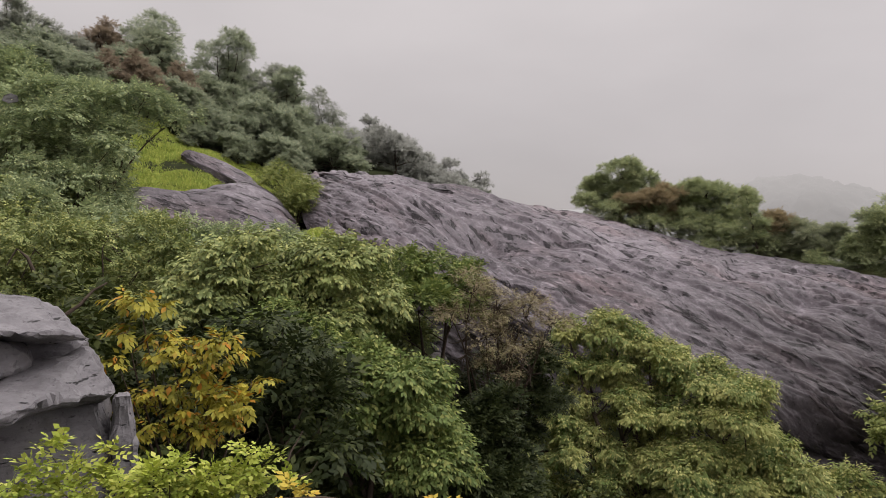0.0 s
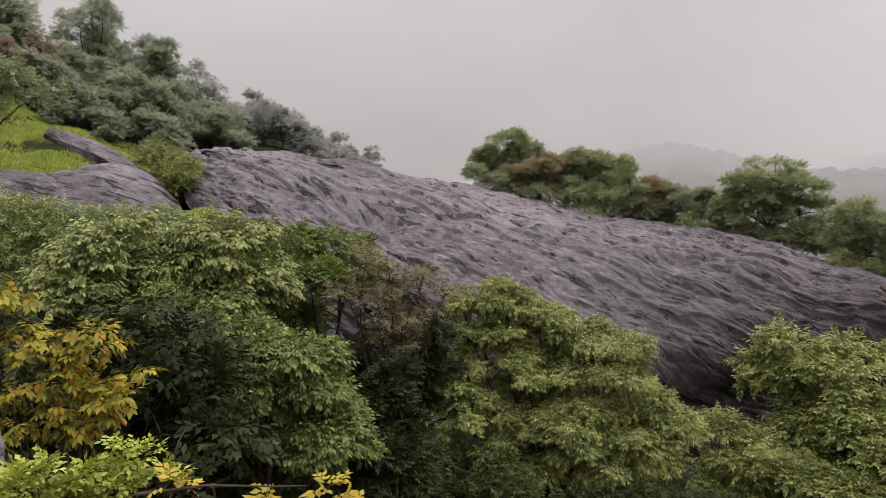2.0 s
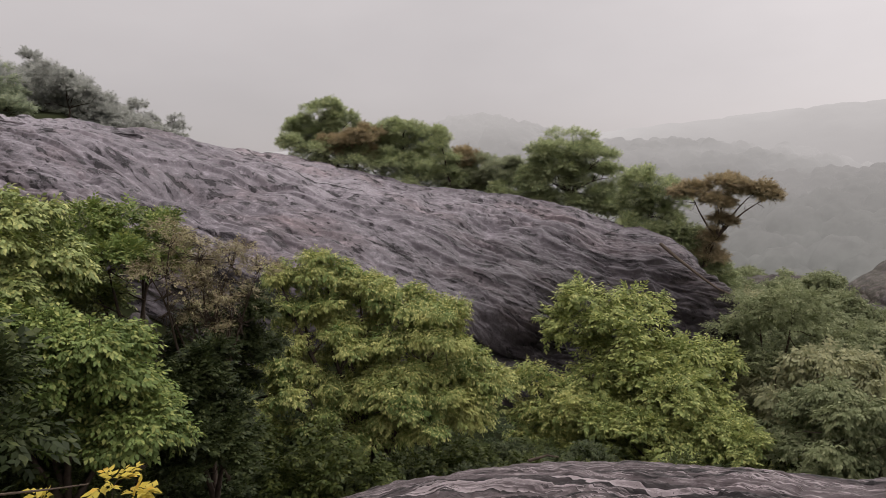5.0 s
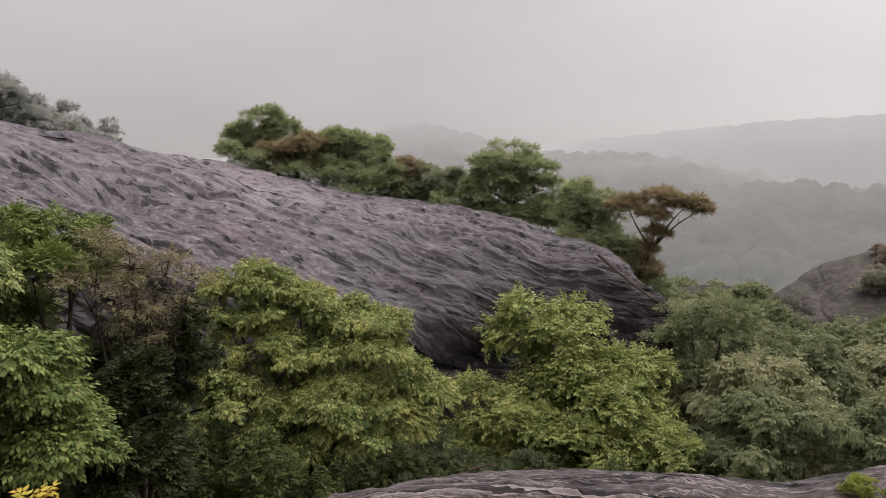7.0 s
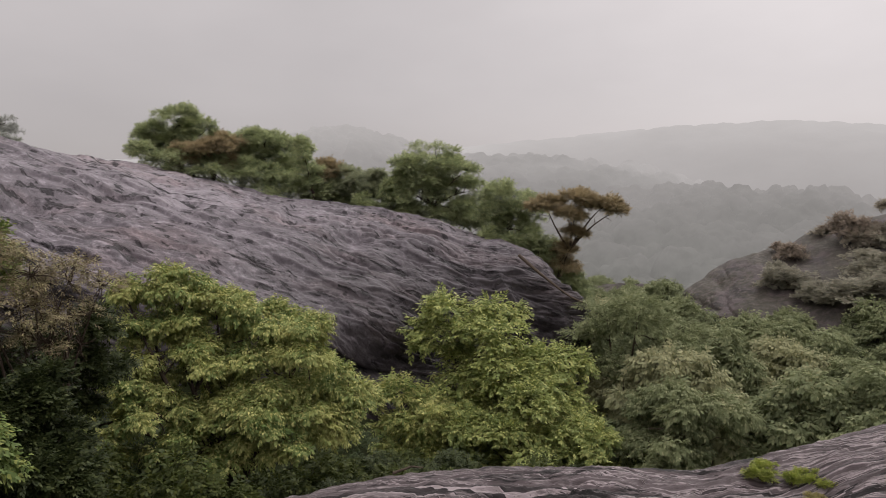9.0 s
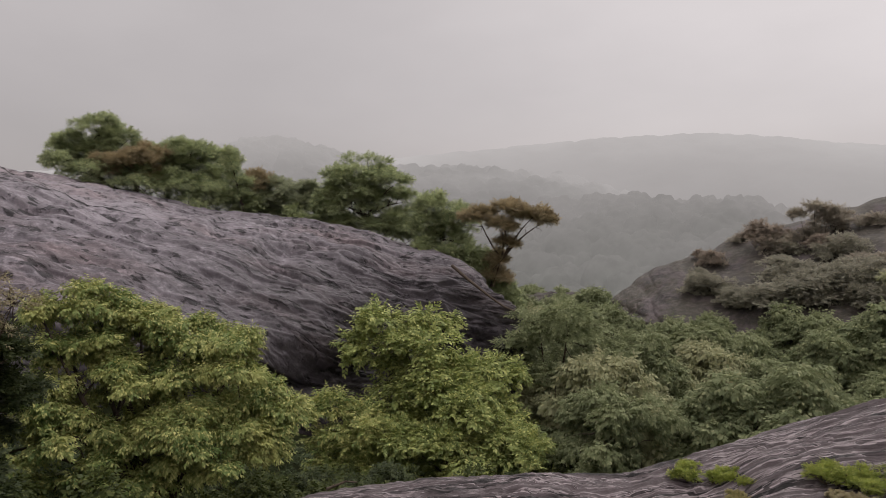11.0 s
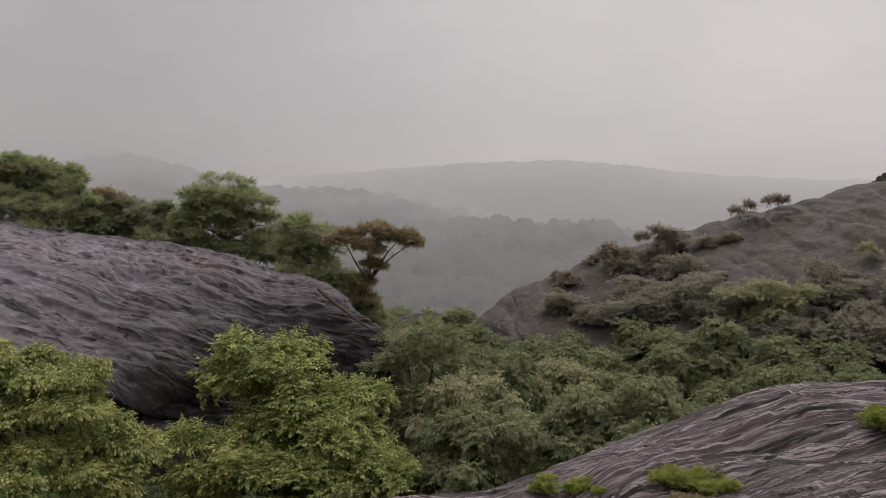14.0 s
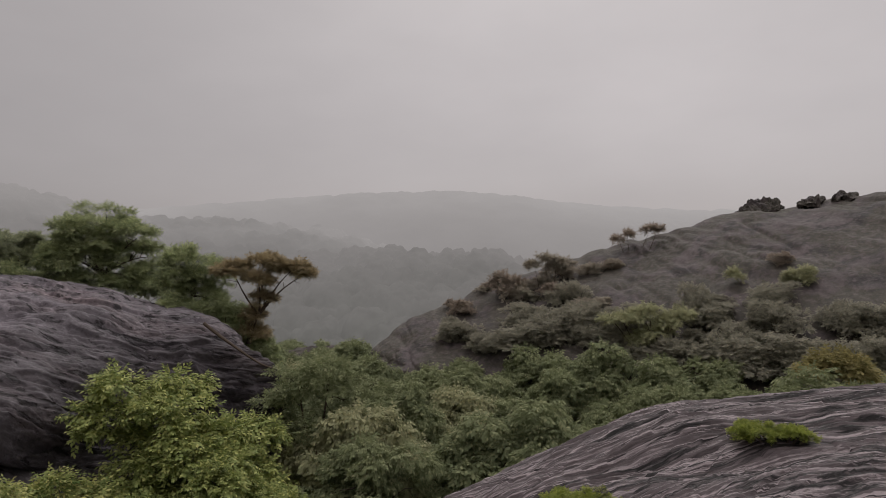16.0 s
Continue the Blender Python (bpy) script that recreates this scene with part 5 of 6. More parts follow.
leafy("hillside_shrub", foot(-11.83, 27.43, L), L, LEAF_SLOPE, 2600, 0.17, "green shrubs below the grassy slope", "shrub", seed=330)
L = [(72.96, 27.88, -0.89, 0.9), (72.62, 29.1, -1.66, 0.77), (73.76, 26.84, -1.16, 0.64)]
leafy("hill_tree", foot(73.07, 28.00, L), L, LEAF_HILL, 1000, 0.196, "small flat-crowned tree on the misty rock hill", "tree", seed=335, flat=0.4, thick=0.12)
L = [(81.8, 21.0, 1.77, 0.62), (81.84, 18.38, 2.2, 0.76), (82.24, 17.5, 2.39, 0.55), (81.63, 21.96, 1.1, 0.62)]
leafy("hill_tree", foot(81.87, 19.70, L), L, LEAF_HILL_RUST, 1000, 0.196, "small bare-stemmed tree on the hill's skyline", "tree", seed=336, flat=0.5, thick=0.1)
L = [(60.66, 14.06, -5.39, 1.7), (61.15, 11.79, -5.81, 1.6), (60.2, 15.9, -5.68, 1.2), (60.87, 13.15, -6.84, 1.5), (60.55, 14.52, -7.37, 1.2), (61.06, 12.24, -7.78, 0.9), (59.94, 16.83, -5.6, 0.8), (61.24, 11.34, -5.07, 1.1), (60.97, 12.7, -8.53, 0.8), (60.77, 13.6, -4.64, 0.9)]
leafy("hill_tree", foot(60.97, 12.99, L), L, LEAF_PALE, 2400, 0.22, "pale green spreading tree on the misty rock hill", "tree", seed=337, flat=0.25, tier=0.25, clumps=10, droop=0.5, thick=0.15)
L = [(70.2, 7.89, -2.24, 0.58), (69.81, 2.21, -2.2, 0.81), (70.37, 3.14, -2.51, 0.58)]
leafy("hill_shrub", foot(70.09, 4.16, L), L, LEAF_PALE, 1000, 0.196, "pale shrub on the misty rock hill", "shrub", seed=338)
L = [(44.72, -0.08, -6.06, 0.87), (44.04, -0.89, -6.03, 0.87), (43.96, 0.75, -6.42, 0.65)]
leafy("valley_tree", foot(44.27, -0.15, L), L, LEAF_AMBER, 1200, 0.24, "yellowish low tree behind the rock ledge", "tree", seed=339, thick=0.12)
L = [(13.22, 60.98, 3.51, 1.39), (15.15, 60.43, 2.64, 1.53), (17.15, 60.06, 2.72, 1.69), (19.08, 59.43, 1.69, 1.69), (21.26, 59.49, 1.75, 1.83), (22.75, 57.63, 0.64, 1.83), (25.1, 57.99, 0.48, 1.83), (26.18, 56.05, -0.65, 1.83), (28.1, 56.53, -0.57, 1.69), (14.18, 60.69, 2.6, 1.39), (16.25, 60.65, 2.73, 1.53), (17.94, 59.18, 1.8, 1.69), (20.05, 59.14, 1.77, 1.69), (22.09, 58.77, 0.84, 1.83), (23.97, 57.95, 0.71, 1.83), (25.96, 57.39, -0.43, 1.83), (27.16, 55.76, -0.57, 1.83), (28.68, 55.42, -1.44, 1.69)]
leafy("crest_shrub", foot(21.67, 58.43, L), L, LEAF_CREST, 16000, 0.155, "dark shrubs under the flat-crowned trees of the crest", "shrub", seed=340)
L = [(-0.0, 2.58, 0.51, 0.05), (0.08, 2.56, 0.46, 0.03), (-0.54, 2.51, 0.59, 0.05), (-0.22, 2.56, 0.49, 0.02)]
leafy("yellow_sapling", foot(-0.19, 2.55, L), L, LEAF_GOLD, 18, 0.038, "yellow-leaved sapling at the edge of the viewpoint", "sapling", seed=341, width=0.55, per=5, thick=0.008, length=1.3, clumps=4)
L = [(-2.04, 17.57, -1.36, 0.81), (-1.32, 17.64, -1.36, 0.74), (-2.64, 17.75, -1.7, 0.74), (-3.13, 17.17, -1.6, 0.67), (-0.89, 17.8, -1.23, 0.59), (-1.73, 17.43, -1.91, 0.74)]
leafy("gully_shrub", foot(-1.98, 17.56, L), L, LEAF_DEEP, 3600, 0.11, "dark green shrub filling the gully", "shrub", seed=342, width=0.58, clumps=16, puff=0.32)
L = [(-9.68, 46.66, 3.6, 1.03), (-9.48, 47.26, 2.68, 0.87), (-10.27, 46.95, 2.34, 0.95), (-10.69, 47.22, 1.34, 0.95)]
leafy("rock_bush", foot(-10.03, 47.01, L), L, LEAF_LIME, 1200, 0.18, "small green bush against the end of the dome", "bush", seed=343)
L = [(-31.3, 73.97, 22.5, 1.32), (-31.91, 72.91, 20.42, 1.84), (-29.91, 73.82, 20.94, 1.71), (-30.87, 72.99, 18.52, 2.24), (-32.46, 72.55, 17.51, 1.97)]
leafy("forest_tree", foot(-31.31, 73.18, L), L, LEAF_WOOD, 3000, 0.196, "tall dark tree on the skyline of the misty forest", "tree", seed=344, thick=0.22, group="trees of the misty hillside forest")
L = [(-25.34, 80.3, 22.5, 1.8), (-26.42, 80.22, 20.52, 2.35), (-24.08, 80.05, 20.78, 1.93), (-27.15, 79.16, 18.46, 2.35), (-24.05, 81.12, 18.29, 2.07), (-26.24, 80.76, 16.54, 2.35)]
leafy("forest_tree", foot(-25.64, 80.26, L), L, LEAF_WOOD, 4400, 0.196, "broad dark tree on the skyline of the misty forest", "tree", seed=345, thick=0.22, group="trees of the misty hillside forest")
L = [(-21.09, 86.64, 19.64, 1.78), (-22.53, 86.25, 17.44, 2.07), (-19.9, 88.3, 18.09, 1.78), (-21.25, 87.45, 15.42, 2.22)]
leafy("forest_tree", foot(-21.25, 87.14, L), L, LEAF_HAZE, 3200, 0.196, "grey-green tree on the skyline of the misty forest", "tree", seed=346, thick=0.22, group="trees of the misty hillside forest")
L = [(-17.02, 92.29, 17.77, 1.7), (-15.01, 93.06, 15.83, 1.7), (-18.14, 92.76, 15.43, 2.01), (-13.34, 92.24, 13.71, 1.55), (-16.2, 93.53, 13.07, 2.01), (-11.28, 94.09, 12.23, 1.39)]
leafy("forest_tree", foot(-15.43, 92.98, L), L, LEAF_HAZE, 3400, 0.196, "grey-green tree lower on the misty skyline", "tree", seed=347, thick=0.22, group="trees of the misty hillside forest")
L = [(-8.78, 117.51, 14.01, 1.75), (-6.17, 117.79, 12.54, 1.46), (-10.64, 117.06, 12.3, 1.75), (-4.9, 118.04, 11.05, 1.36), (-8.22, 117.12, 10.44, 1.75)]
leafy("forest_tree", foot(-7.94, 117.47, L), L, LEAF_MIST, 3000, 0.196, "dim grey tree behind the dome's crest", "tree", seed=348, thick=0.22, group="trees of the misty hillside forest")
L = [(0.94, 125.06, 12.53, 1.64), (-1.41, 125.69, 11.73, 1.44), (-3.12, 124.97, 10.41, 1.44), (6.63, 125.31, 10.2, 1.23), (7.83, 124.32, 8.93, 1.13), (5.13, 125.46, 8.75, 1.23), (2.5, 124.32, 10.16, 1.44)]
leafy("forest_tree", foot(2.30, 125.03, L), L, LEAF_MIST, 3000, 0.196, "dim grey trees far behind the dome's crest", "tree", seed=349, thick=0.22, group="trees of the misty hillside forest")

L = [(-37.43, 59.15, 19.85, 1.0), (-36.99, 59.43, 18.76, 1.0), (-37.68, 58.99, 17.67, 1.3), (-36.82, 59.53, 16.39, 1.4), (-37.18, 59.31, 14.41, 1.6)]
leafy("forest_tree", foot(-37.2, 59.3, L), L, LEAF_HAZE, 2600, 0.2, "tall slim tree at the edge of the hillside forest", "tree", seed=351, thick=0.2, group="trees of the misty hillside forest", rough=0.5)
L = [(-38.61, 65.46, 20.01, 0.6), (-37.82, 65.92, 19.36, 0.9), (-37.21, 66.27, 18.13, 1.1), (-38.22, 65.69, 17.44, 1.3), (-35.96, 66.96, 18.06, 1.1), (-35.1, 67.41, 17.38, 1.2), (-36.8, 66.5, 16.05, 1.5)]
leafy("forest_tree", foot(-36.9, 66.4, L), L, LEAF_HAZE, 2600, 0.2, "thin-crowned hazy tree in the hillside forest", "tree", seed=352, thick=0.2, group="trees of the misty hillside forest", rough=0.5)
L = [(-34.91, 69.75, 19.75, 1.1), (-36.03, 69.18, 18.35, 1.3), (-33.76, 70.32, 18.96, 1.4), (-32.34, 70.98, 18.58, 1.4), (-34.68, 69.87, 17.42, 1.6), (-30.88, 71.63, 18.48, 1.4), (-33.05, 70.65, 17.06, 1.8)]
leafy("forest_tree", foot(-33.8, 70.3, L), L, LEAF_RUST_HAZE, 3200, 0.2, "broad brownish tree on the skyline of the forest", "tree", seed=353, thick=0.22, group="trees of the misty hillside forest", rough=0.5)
L = [(-18.91, 31.8, 3.32, 1.28), (-17.72, 32.48, 2.72, 1.37), (-16.56, 33.09, 3.44, 1.04), (-16.23, 33.25, 4.81, 0.85), (-16.88, 32.92, 1.67, 1.22), (-18.92, 31.8, 1.62, 1.28), (-19.85, 31.22, 2.5, 1.28), (-15.9, 33.41, 2.24, 0.73)]
leafy("hillside_shrub", foot(-17.7, 32.5, L), L, LEAF_SLOPE, 4200, 0.17, "thick green shrub on the slope below the trees", "shrub", seed=354, droop=0.5, puff=0.36, clumps=12)

L = [(1.24, 17.45, -2.10, 0.52), (2.00, 17.38, -2.51, 0.60), (2.52, 17.32, -1.88, 0.49), (0.92, 17.47, -3.02, 0.55), (1.82, 17.40, -3.46, 0.63), (0.45, 17.48, -2.62, 0.43), (2.63, 17.30, -2.77, 0.52)]
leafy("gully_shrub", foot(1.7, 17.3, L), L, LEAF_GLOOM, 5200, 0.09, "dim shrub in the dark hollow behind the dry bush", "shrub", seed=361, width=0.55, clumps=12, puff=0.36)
L = [(-2.59, 12.91, -0.75, 0.54), (-1.89, 13.04, -1.03, 0.56), (-3.07, 12.80, -0.39, 0.50), (-2.24, 12.98, -1.55, 0.48), (-1.34, 13.11, -1.30, 0.52), (-3.65, 12.64, -0.70, 0.50), (-3.20, 12.77, -1.16, 0.48)]
leafy("gully_shrub", foot(-3.3, 12.9, L), L, LEAF_BRIGHT, 7600, 0.1, "green shrub with hanging sprays below the large dark one", "shrub", seed=362, droop=0.65, width=0.55, clumps=13, puff=0.34)

# ---- hillside forest ----
rng_f = np.random.default_rng(5)


def round_tree(name, height, wide, leaves, label, seed, group, leaf=0.2, count=3600, place=(0, 0, 0), lobes=9, category="tree", low=0.38, clumps=8, puff=0.38, droop=0.3, tier=0.6, rough=0.45, reach=0.36):
    rng = np.random.default_rng(seed)
    L = []
    for k in range(lobes):
        a = k * 2.4 + rng.uniform(-0.4, 0.4)
        q = math.sqrt((k + 0.3) / lobes) * wide * reach
        L.append((q * math.cos(a), q * math.sin(a), height * (0.80 - (0.8 - low) * (k / lobes) + rng.uniform(-0.1, 0.1)), wide * rng.uniform(0.17, 0.27)))
    L = [(x + place[0], y + place[1], z + place[2], r) for x, y, z, r in L]
    return leafy(name, place, L, leaves, count, leaf, label, category, 0.55, 6, height * 0.028, 0.8, droop, seed, group, rough, 2.0, clumps, tier, 4, puff)


def spot(az, d, sink=0.2):
    x, y = d * math.sin(radians(az)), d * math.cos(radians(az))
    return (x, y, float(ground_z(x, y)) - sink)


def scatter(protos, weights, taken, count, az0, az1, d0, d1, gap, s0, s1, allowed, tall=None):
    """Copies of plants over a stretch of ground, none closer than the gap."""
    spots = [(d * math.sin(radians(a)), d * math.cos(radians(a))) for a, d in taken]
    made = 0
    for _ in range(count * 30):
        az, d = rng_f.uniform(az0, az1), math.sqrt(rng_f.uniform(d0 * d0, d1 * d1))
        pick = int(rng_f.choice(len(protos), p=weights))
        s = rng_f.uniform(s0, s1)
        lean, spin, stretch = rng_f.normal(0, 0.05), rng_f.uniform(0, 6.28), rng_f.uniform(0.9, 1.15)
        x, y = d * math.sin(radians(az)), d * math.cos(radians(az))
        if not allowed(az, d) or any((x - u) ** 2 + (y - v) ** 2 < gap * gap for u, v in spots):
            continue
        at = spot(az, d)
        if tall:
            room = EYE + d * math.tan(radians(tall(az))) - at[2]
            top = protos[pick]["height"] * s * stretch
            if room < 0.3 * top:
                continue
            s *= min(1.0, room / top)
        spots.append((x, y))
        made += 1
        copy_thing(protos[pick], Matrix.Translation(at) @ Matrix.Rotation(lean, 4, "X") @ Matrix.Rotation(spin, 4, "Z") @ Matrix.Diagonal((s, s, s * stretch, 1)))
        if made >= count:
            break


def sized(thing, height):
    thing["height"] = height
    return thing


FOREST = "trees of the misty hillside forest"
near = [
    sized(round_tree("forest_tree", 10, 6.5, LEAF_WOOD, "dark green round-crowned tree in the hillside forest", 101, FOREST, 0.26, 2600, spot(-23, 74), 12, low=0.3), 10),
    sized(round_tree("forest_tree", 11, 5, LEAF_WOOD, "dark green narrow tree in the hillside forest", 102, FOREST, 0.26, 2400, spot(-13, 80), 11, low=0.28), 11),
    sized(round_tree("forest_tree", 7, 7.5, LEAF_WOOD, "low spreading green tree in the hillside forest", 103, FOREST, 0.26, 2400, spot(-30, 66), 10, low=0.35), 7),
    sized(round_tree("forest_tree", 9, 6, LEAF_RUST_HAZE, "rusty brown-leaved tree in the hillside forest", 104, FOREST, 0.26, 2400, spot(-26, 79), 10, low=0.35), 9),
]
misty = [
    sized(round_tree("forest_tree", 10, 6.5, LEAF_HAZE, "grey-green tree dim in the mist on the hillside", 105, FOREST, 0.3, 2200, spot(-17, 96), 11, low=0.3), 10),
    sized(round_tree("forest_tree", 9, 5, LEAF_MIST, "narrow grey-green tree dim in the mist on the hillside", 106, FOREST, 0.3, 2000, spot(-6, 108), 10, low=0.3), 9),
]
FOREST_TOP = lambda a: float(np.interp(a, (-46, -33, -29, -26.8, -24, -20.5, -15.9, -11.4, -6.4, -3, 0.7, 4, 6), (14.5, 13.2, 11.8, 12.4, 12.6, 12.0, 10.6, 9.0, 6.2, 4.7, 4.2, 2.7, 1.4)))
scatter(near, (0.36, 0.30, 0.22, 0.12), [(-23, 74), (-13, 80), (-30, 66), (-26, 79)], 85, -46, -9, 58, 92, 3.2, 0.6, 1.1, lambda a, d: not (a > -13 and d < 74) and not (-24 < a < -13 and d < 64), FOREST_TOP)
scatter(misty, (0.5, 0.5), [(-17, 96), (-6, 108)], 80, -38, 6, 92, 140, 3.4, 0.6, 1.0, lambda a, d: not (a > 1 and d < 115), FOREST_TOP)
UNDER = "misty shrubs under the hillside forest"
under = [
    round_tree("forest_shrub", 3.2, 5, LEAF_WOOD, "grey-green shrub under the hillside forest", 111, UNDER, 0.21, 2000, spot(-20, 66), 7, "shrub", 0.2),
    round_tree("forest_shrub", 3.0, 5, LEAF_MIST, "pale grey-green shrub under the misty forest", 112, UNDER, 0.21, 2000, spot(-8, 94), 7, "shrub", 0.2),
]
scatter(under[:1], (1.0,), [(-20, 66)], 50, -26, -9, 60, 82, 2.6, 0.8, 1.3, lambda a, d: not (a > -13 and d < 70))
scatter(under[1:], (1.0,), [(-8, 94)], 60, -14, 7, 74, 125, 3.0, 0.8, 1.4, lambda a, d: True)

# ---- shrubs of the hillside and the gully ----
HILLSIDE = "shrubs of the near hillside"
shrubs = [
    sized(round_tree("hillside_shrub", 3.4, 4.2, LEAF_DEEP, "dense dark green shrub on the near hillside", 121, HILLSIDE, 0.2, 1300, spot(-31, 34), 8, "shrub", 0.2), 3.6),
    sized(round_tree("hillside_shrub", 3.0, 4.0, LEAF_BRIGHT, "fresh green shrub on the near hillside", 122, HILLSIDE, 0.2, 1300, spot(-24, 32), 8, "shrub", 0.2), 3.2),
    sized(round_tree("hillside_shrub", 3.6, 4.0, LEAF_OLIVE, "olive-green shrub on the near hillside", 123, HILLSIDE, 0.18, 1300, spot(-18, 33), 8, "shrub", 0.2), 3.8),
]
scatter(shrubs, (0.5, 0.35, 0.15), [(-31, 34), (-24, 32), (-18, 33)], 46, -46, -9, 21, 42, 2.6, 0.6, 1.1, lambda a, d: True, lambda a: float(np.interp(a, (-46, -30, -26, -20, -14, -8), (6, 5, -0.6, -2.3, -2.8, -3.4))))
slope_shrubs = [
    round_tree("hillside_shrub", 3.4, 4.4, LEAF_SLOPE, "bright green shrub high on the hillside", 124, HILLSIDE, 0.2, 1500, spot(-33, 46), 8, "shrub", 0.2),
    round_tree("hillside_shrub", 4.2, 4.0, LEAF_SLOPE, "tall green shrub high on the hillside", 125, HILLSIDE, 0.2, 1500, spot(-29, 52), 8, "shrub", 0.2),
]
scatter(slope_shrubs, (0.5, 0.5), [(-33, 46), (-29, 52)], 26, -46, -26.5, 42, 58, 2.8, 0.8, 1.3, lambda a, d: True)
GULLY = "shaded shrubs on the gully floor"
# Floor shrubs carry the gully's darkness in their leaf colours.
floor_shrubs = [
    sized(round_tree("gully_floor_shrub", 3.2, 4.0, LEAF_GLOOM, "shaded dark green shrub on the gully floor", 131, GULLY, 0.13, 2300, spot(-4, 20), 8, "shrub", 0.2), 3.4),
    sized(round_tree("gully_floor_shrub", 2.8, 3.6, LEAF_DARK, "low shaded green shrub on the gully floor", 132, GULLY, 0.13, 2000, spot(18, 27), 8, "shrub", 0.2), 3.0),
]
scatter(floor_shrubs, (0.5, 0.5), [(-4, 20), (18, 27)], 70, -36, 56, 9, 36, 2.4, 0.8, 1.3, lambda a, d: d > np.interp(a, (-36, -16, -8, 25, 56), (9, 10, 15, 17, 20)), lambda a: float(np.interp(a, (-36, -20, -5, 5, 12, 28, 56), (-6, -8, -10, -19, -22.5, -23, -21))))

# ---- trees of the valley ----
VALLEY = "trees of the valley below the dome"
woods = [
    sized(round_tree("valley_tree", 10, 8.5, LEAF_VALLEY, "broad green tree with drooping leaf masses in the valley woods", 201, VALLEY, 0.24, 5600, spot(60, 56), 11, clumps=6, puff=0.44, droop=0.75, tier=0.62, low=0.3), 10),
    sized(round_tree("valley_tree", 9, 7, LEAF_VALLEY, "round green tree in the valley woods", 202, VALLEY, 0.24, 5000, spot(70, 52), 10, clumps=6, puff=0.44, droop=0.75, tier=0.62, low=0.3), 9),
    sized(round_tree("valley_tree", 8, 8, LEAF_PALE, "pale green spreading tree in the valley woods", 203, VALLEY, 0.24, 5000, spot(56, 62), 10, clumps=6, puff=0.44, droop=0.7, tier=0.5, low=0.35), 8.2),
]
scatter(woods, (0.45, 0.43, 0.12), [(60, 56), (70, 52), (56, 62)], 95, 45, 112, 34, 100, 3.9, 0.8, 1.15, lambda a, d: not (a > 57 and d > 64) and not (a < 52 and d < 50), lambda a: float(np.interp(a, (45, 49.9, 53.6, 57.3, 61.1, 64.4, 67.7, 70.4, 72.3, 74.9, 78.9, 81.8, 85, 92, 112), (-8.0, -8.5, -8.6, -11.0, -9.0, -7.0, -8.3, -9.0, -8.5, -9.1, -10.0, -9.2, -10.5, -10.0, -9.5))))

# ---- plants on the ledge ----
def cushion(name, at, wide, deep, tall, leaves, leaf, label, seed):
    """A low mat of small plants in a hollow of the rock."""
    rng = np.random.default_rng(seed)
    thing = tagged(new(name), label, "plant")
    thing.location = at
    k = 34
    L = [(rng.uniform(-1, 1) * wide * 0.42, rng.uniform(-1, 1) * deep * 0.4, tall * rng.uniform(-0.2, 0.25), tall * rng.uniform(0.55, 0.95)) for _ in range(k)]
    v, q = crown(L, int(3600 * wide), rng, leaf, 0.5, 5, 0.8, 0.05, 0.3, 2.2, 5)
    part("leaves", raw_mesh("leaves", v, q, leaves), thing)
    v, q = joined([tube(np.array([(x * 0.7, y * 0.7, -0.12), (x, y, z), (x, y, z + r * 0.6)]), np.array((0.02, 0.014, 0.006)), 5) for x, y, z, r in L])
    tagged(part("stems", raw_mesh("stems", v, q, BARK), thing), kind="stuff")
    thing.rotation_euler = (0, 0, radians(-72))
    return thing


def on_ledge(x, y, over):
    """A place on the ledge, so far above the rock."""
    hit, place, normal, _ = slab.ray_cast((x, y, 20.0), (0, 0, -1))
    return (x, y, place.z + over)


cushion("ledge_plant", on_ledge(11.5, 5.72, 0.03), 1.5, 0.7, 0.1, CUSHION, 0.03, "low yellow-green plants in a hollow of the rock ledge", 401)
cushion("ledge_plant", on_ledge(11.95, 3.56, 0.04), 1.75, 0.9, 0.15, CUSHION, 0.03, "bright green grassy cushion on the rock ledge", 402)
cushion("ledge_plant", on_ledge(14.8, 0.72, 0.04), 1.9, 0.9, 0.16, CUSHION, 0.03, "green leafy cushion high on the rock ledge", 403)
cushion("moss_patch", on_ledge(10.9, 4.95, 0.01), 0.55, 0.4, 0.035, LEAF_AMBER, 0.02, "yellowish moss patch on the rock ledge", 404)
cushion("moss_patch", on_ledge(11.2, 3.4, 0.01), 0.8, 0.4, 0.04, LEAF_DRY, 0.02, "brown moss patch on the rock ledge", 405)


# ---- shrubs on the rock hill ----
hill = bpy.data.objects["rock_hill"]


def on_hill(az, el):
    """The point of the rock hill that shows in that direction from the viewpoint."""
    way = Vector(xyz(az, el, 1.0)) - Vector((0, 0, EYE))
    hit, place, normal, _ = hill.ray_cast((0, 0, EYE), way.normalized())
    return place if hit else None


HILLTOP = "shrubs on the misty rock hill"
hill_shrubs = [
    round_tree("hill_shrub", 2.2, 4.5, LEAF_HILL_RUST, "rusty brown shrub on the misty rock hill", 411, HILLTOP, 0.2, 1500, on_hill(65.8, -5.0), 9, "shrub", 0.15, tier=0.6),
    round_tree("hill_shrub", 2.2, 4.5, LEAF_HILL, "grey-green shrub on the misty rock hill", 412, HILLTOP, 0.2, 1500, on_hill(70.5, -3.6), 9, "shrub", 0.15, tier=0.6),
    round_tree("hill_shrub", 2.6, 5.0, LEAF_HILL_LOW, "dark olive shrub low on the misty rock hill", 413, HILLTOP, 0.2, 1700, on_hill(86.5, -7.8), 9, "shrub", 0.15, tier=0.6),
]
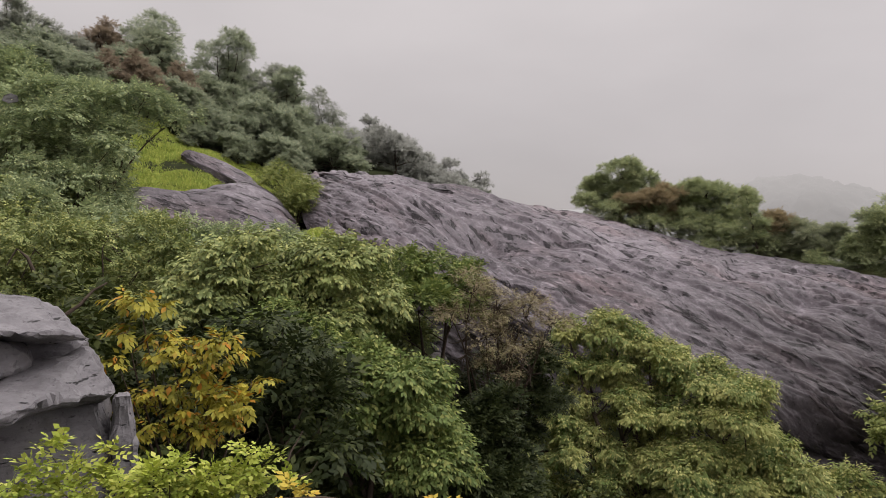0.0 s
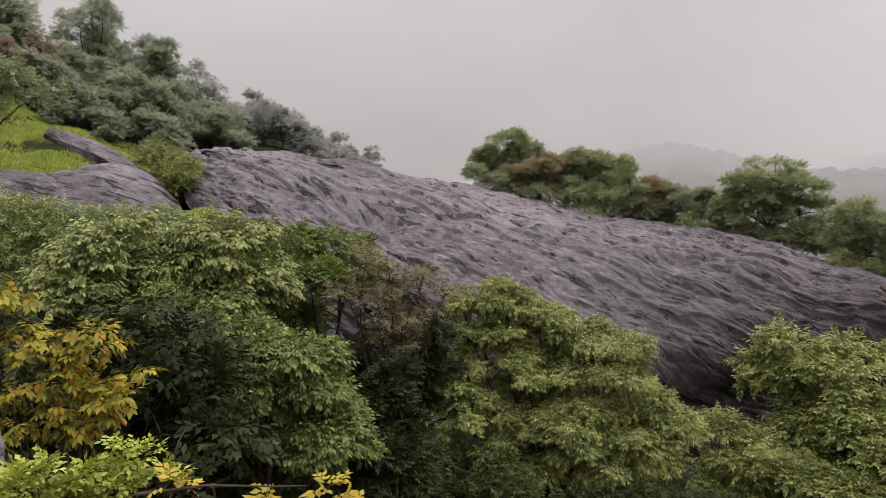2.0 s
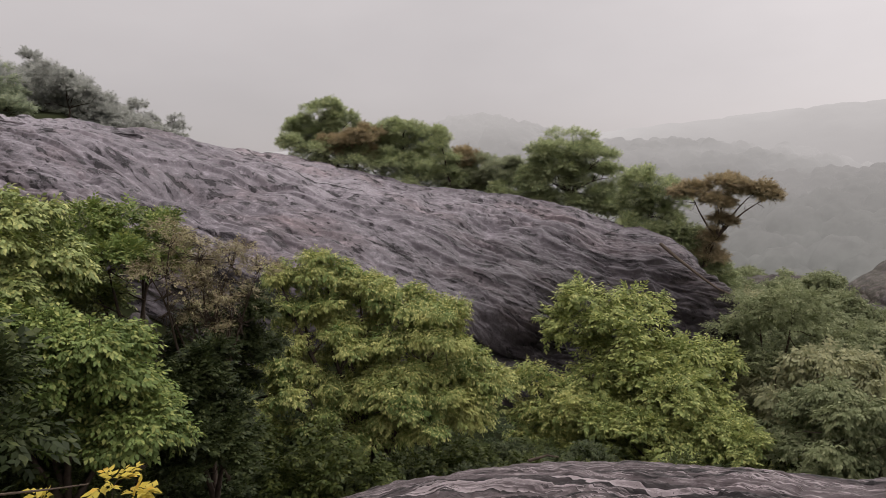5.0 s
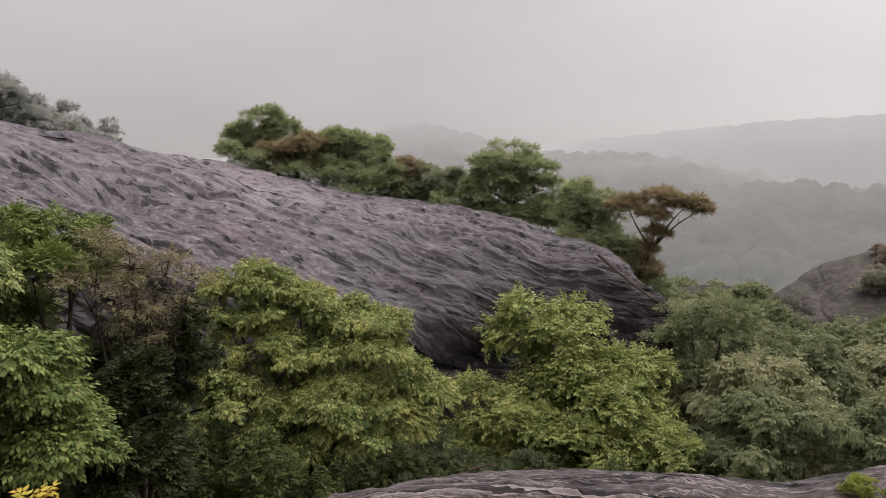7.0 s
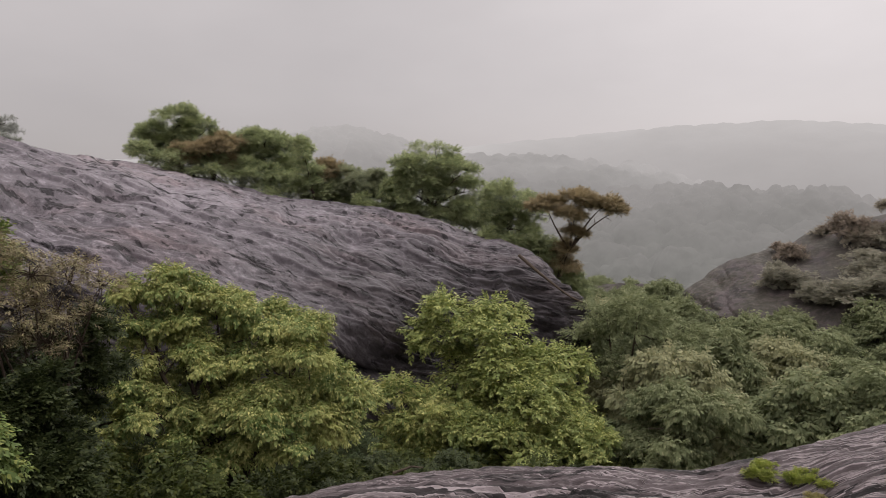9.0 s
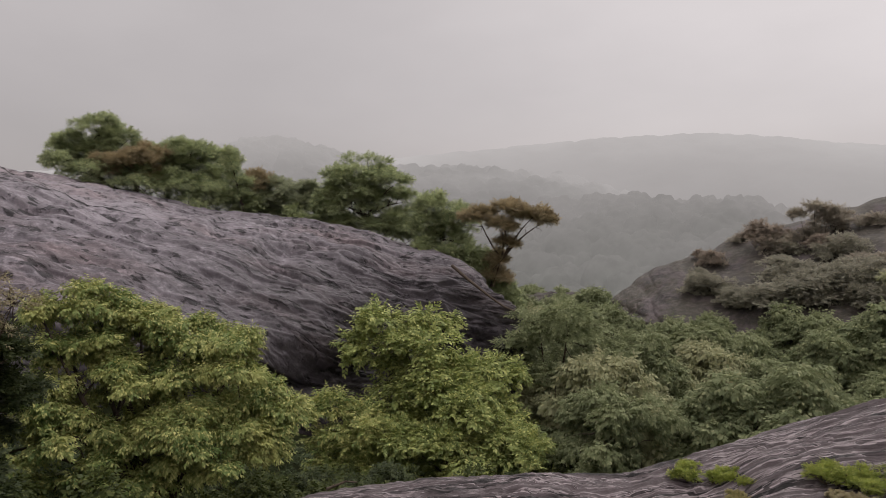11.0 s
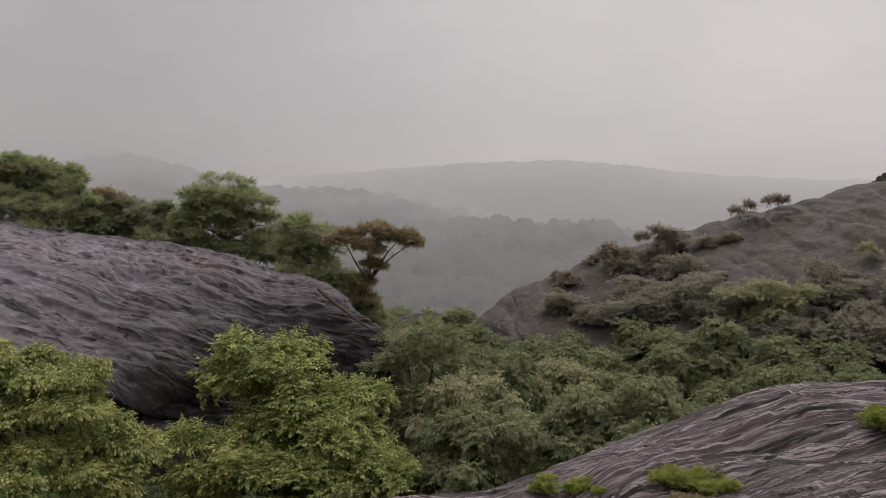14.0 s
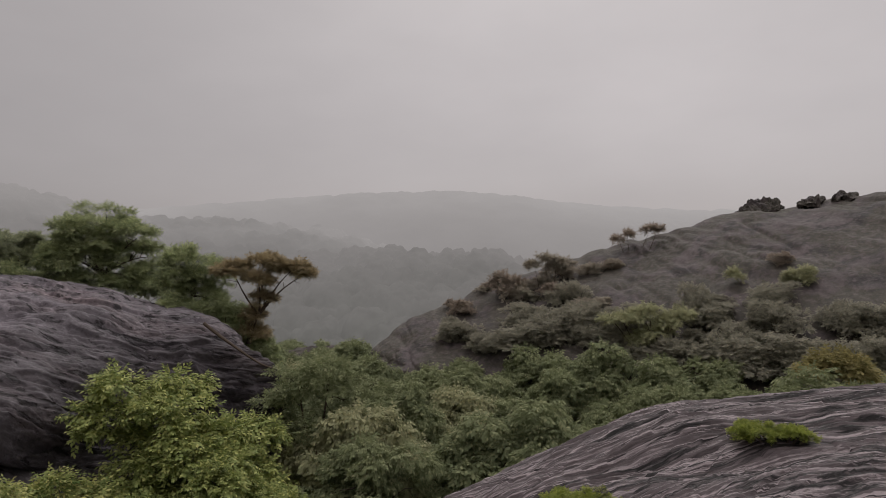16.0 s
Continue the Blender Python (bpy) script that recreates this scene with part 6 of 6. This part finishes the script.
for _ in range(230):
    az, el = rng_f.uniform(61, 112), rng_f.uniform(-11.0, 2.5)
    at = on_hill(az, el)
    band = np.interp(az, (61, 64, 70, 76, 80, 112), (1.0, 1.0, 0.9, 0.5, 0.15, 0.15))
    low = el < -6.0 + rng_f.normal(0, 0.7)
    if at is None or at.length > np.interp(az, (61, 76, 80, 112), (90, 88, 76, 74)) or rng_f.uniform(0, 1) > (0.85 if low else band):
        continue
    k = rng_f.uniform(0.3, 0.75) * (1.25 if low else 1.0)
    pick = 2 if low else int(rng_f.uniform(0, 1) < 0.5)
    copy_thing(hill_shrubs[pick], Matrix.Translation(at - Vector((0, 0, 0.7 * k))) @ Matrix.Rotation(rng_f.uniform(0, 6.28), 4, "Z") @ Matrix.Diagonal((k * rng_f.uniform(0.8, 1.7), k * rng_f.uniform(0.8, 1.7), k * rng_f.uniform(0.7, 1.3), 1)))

# ---- fallen branch at the viewpoint ----
def branch(name, points, thick, label):
    pts = np.asarray(points, float)
    v, q = tube(pts, thick * np.linspace(1.0, 0.35, len(pts)), 6)
    tagged(part(name, raw_mesh(name, v, q, BARK, smooth=True)), label, "branch")


branch("bare_branch", [(-0.66, 2.46, 0.59), (-0.54, 2.5, 0.58), (-0.43, 2.52, 0.58), (-0.31, 2.54, 0.56), (-0.19, 2.56, 0.54), (-0.08, 2.57, 0.53)], 0.008, "thin bare brown branch at the edge of the viewpoint")
branch("hanging_root", [(30.93, 34.81, -3.80), (30.79, 33.18, -4.51), (30.75, 31.98, -5.02), (30.74, 30.87, -5.51), (30.81, 29.81, -5.96), (31.01, 29.02, -6.18)], 0.12, "thick grey root hanging over the dome's end")
branch("fallen_branch", [(9.09, 15.02, -6.21), (9.36, 14.97, -6.17), (9.56, 14.84, -6.08), (9.87, 14.77, -6.17)], 0.05, "pale bare branch lying under the gully tree")
branch("bare_twig", [(-1.32, 5.85, -0.53), (-1.28, 5.86, -0.38), (-1.24, 5.97, -0.31), (-1.20, 5.98, -0.23)], 0.012, "thin bare twig beside the yellow bush")
branch("bare_twig", [(-1.29, 5.86, -0.56), (-1.20, 5.88, -0.60), (-1.13, 5.99, -0.60), (-1.07, 6.01, -0.51)], 0.010, "thin bare twig beside the yellow bush")
branch("bare_twig", [(-3.39, 6.12, 0.72), (-3.27, 6.19, 0.82), (-3.22, 6.33, 0.94), (-3.11, 6.38, 1.01)], 0.022, "bare brown twig leaning behind the split boulder")
branch("bare_twig", [(-6.14, 10.31, 0.80), (-6.21, 10.27, 1.01), (-6.32, 10.20, 1.14), (-6.43, 10.13, 0.89)], 0.03, "bare grey twig among the hillside shrubs")
boulder("hillside_stone", [(-21.06, 32.82, 7.14), (-20.98, 32.87, 7.42), (-20.72, 33.04, 7.54), (-20.52, 33.16, 7.43), (-20.46, 33.20, 7.17), (-20.81, 32.98, 7.01), (-21.48, 33.74, 7.52), (-21.09, 33.99, 7.57), (-21.29, 33.86, 7.21)], BOULDER, "small pale stone among the hillside shrubs", 1, 0.03, 21)
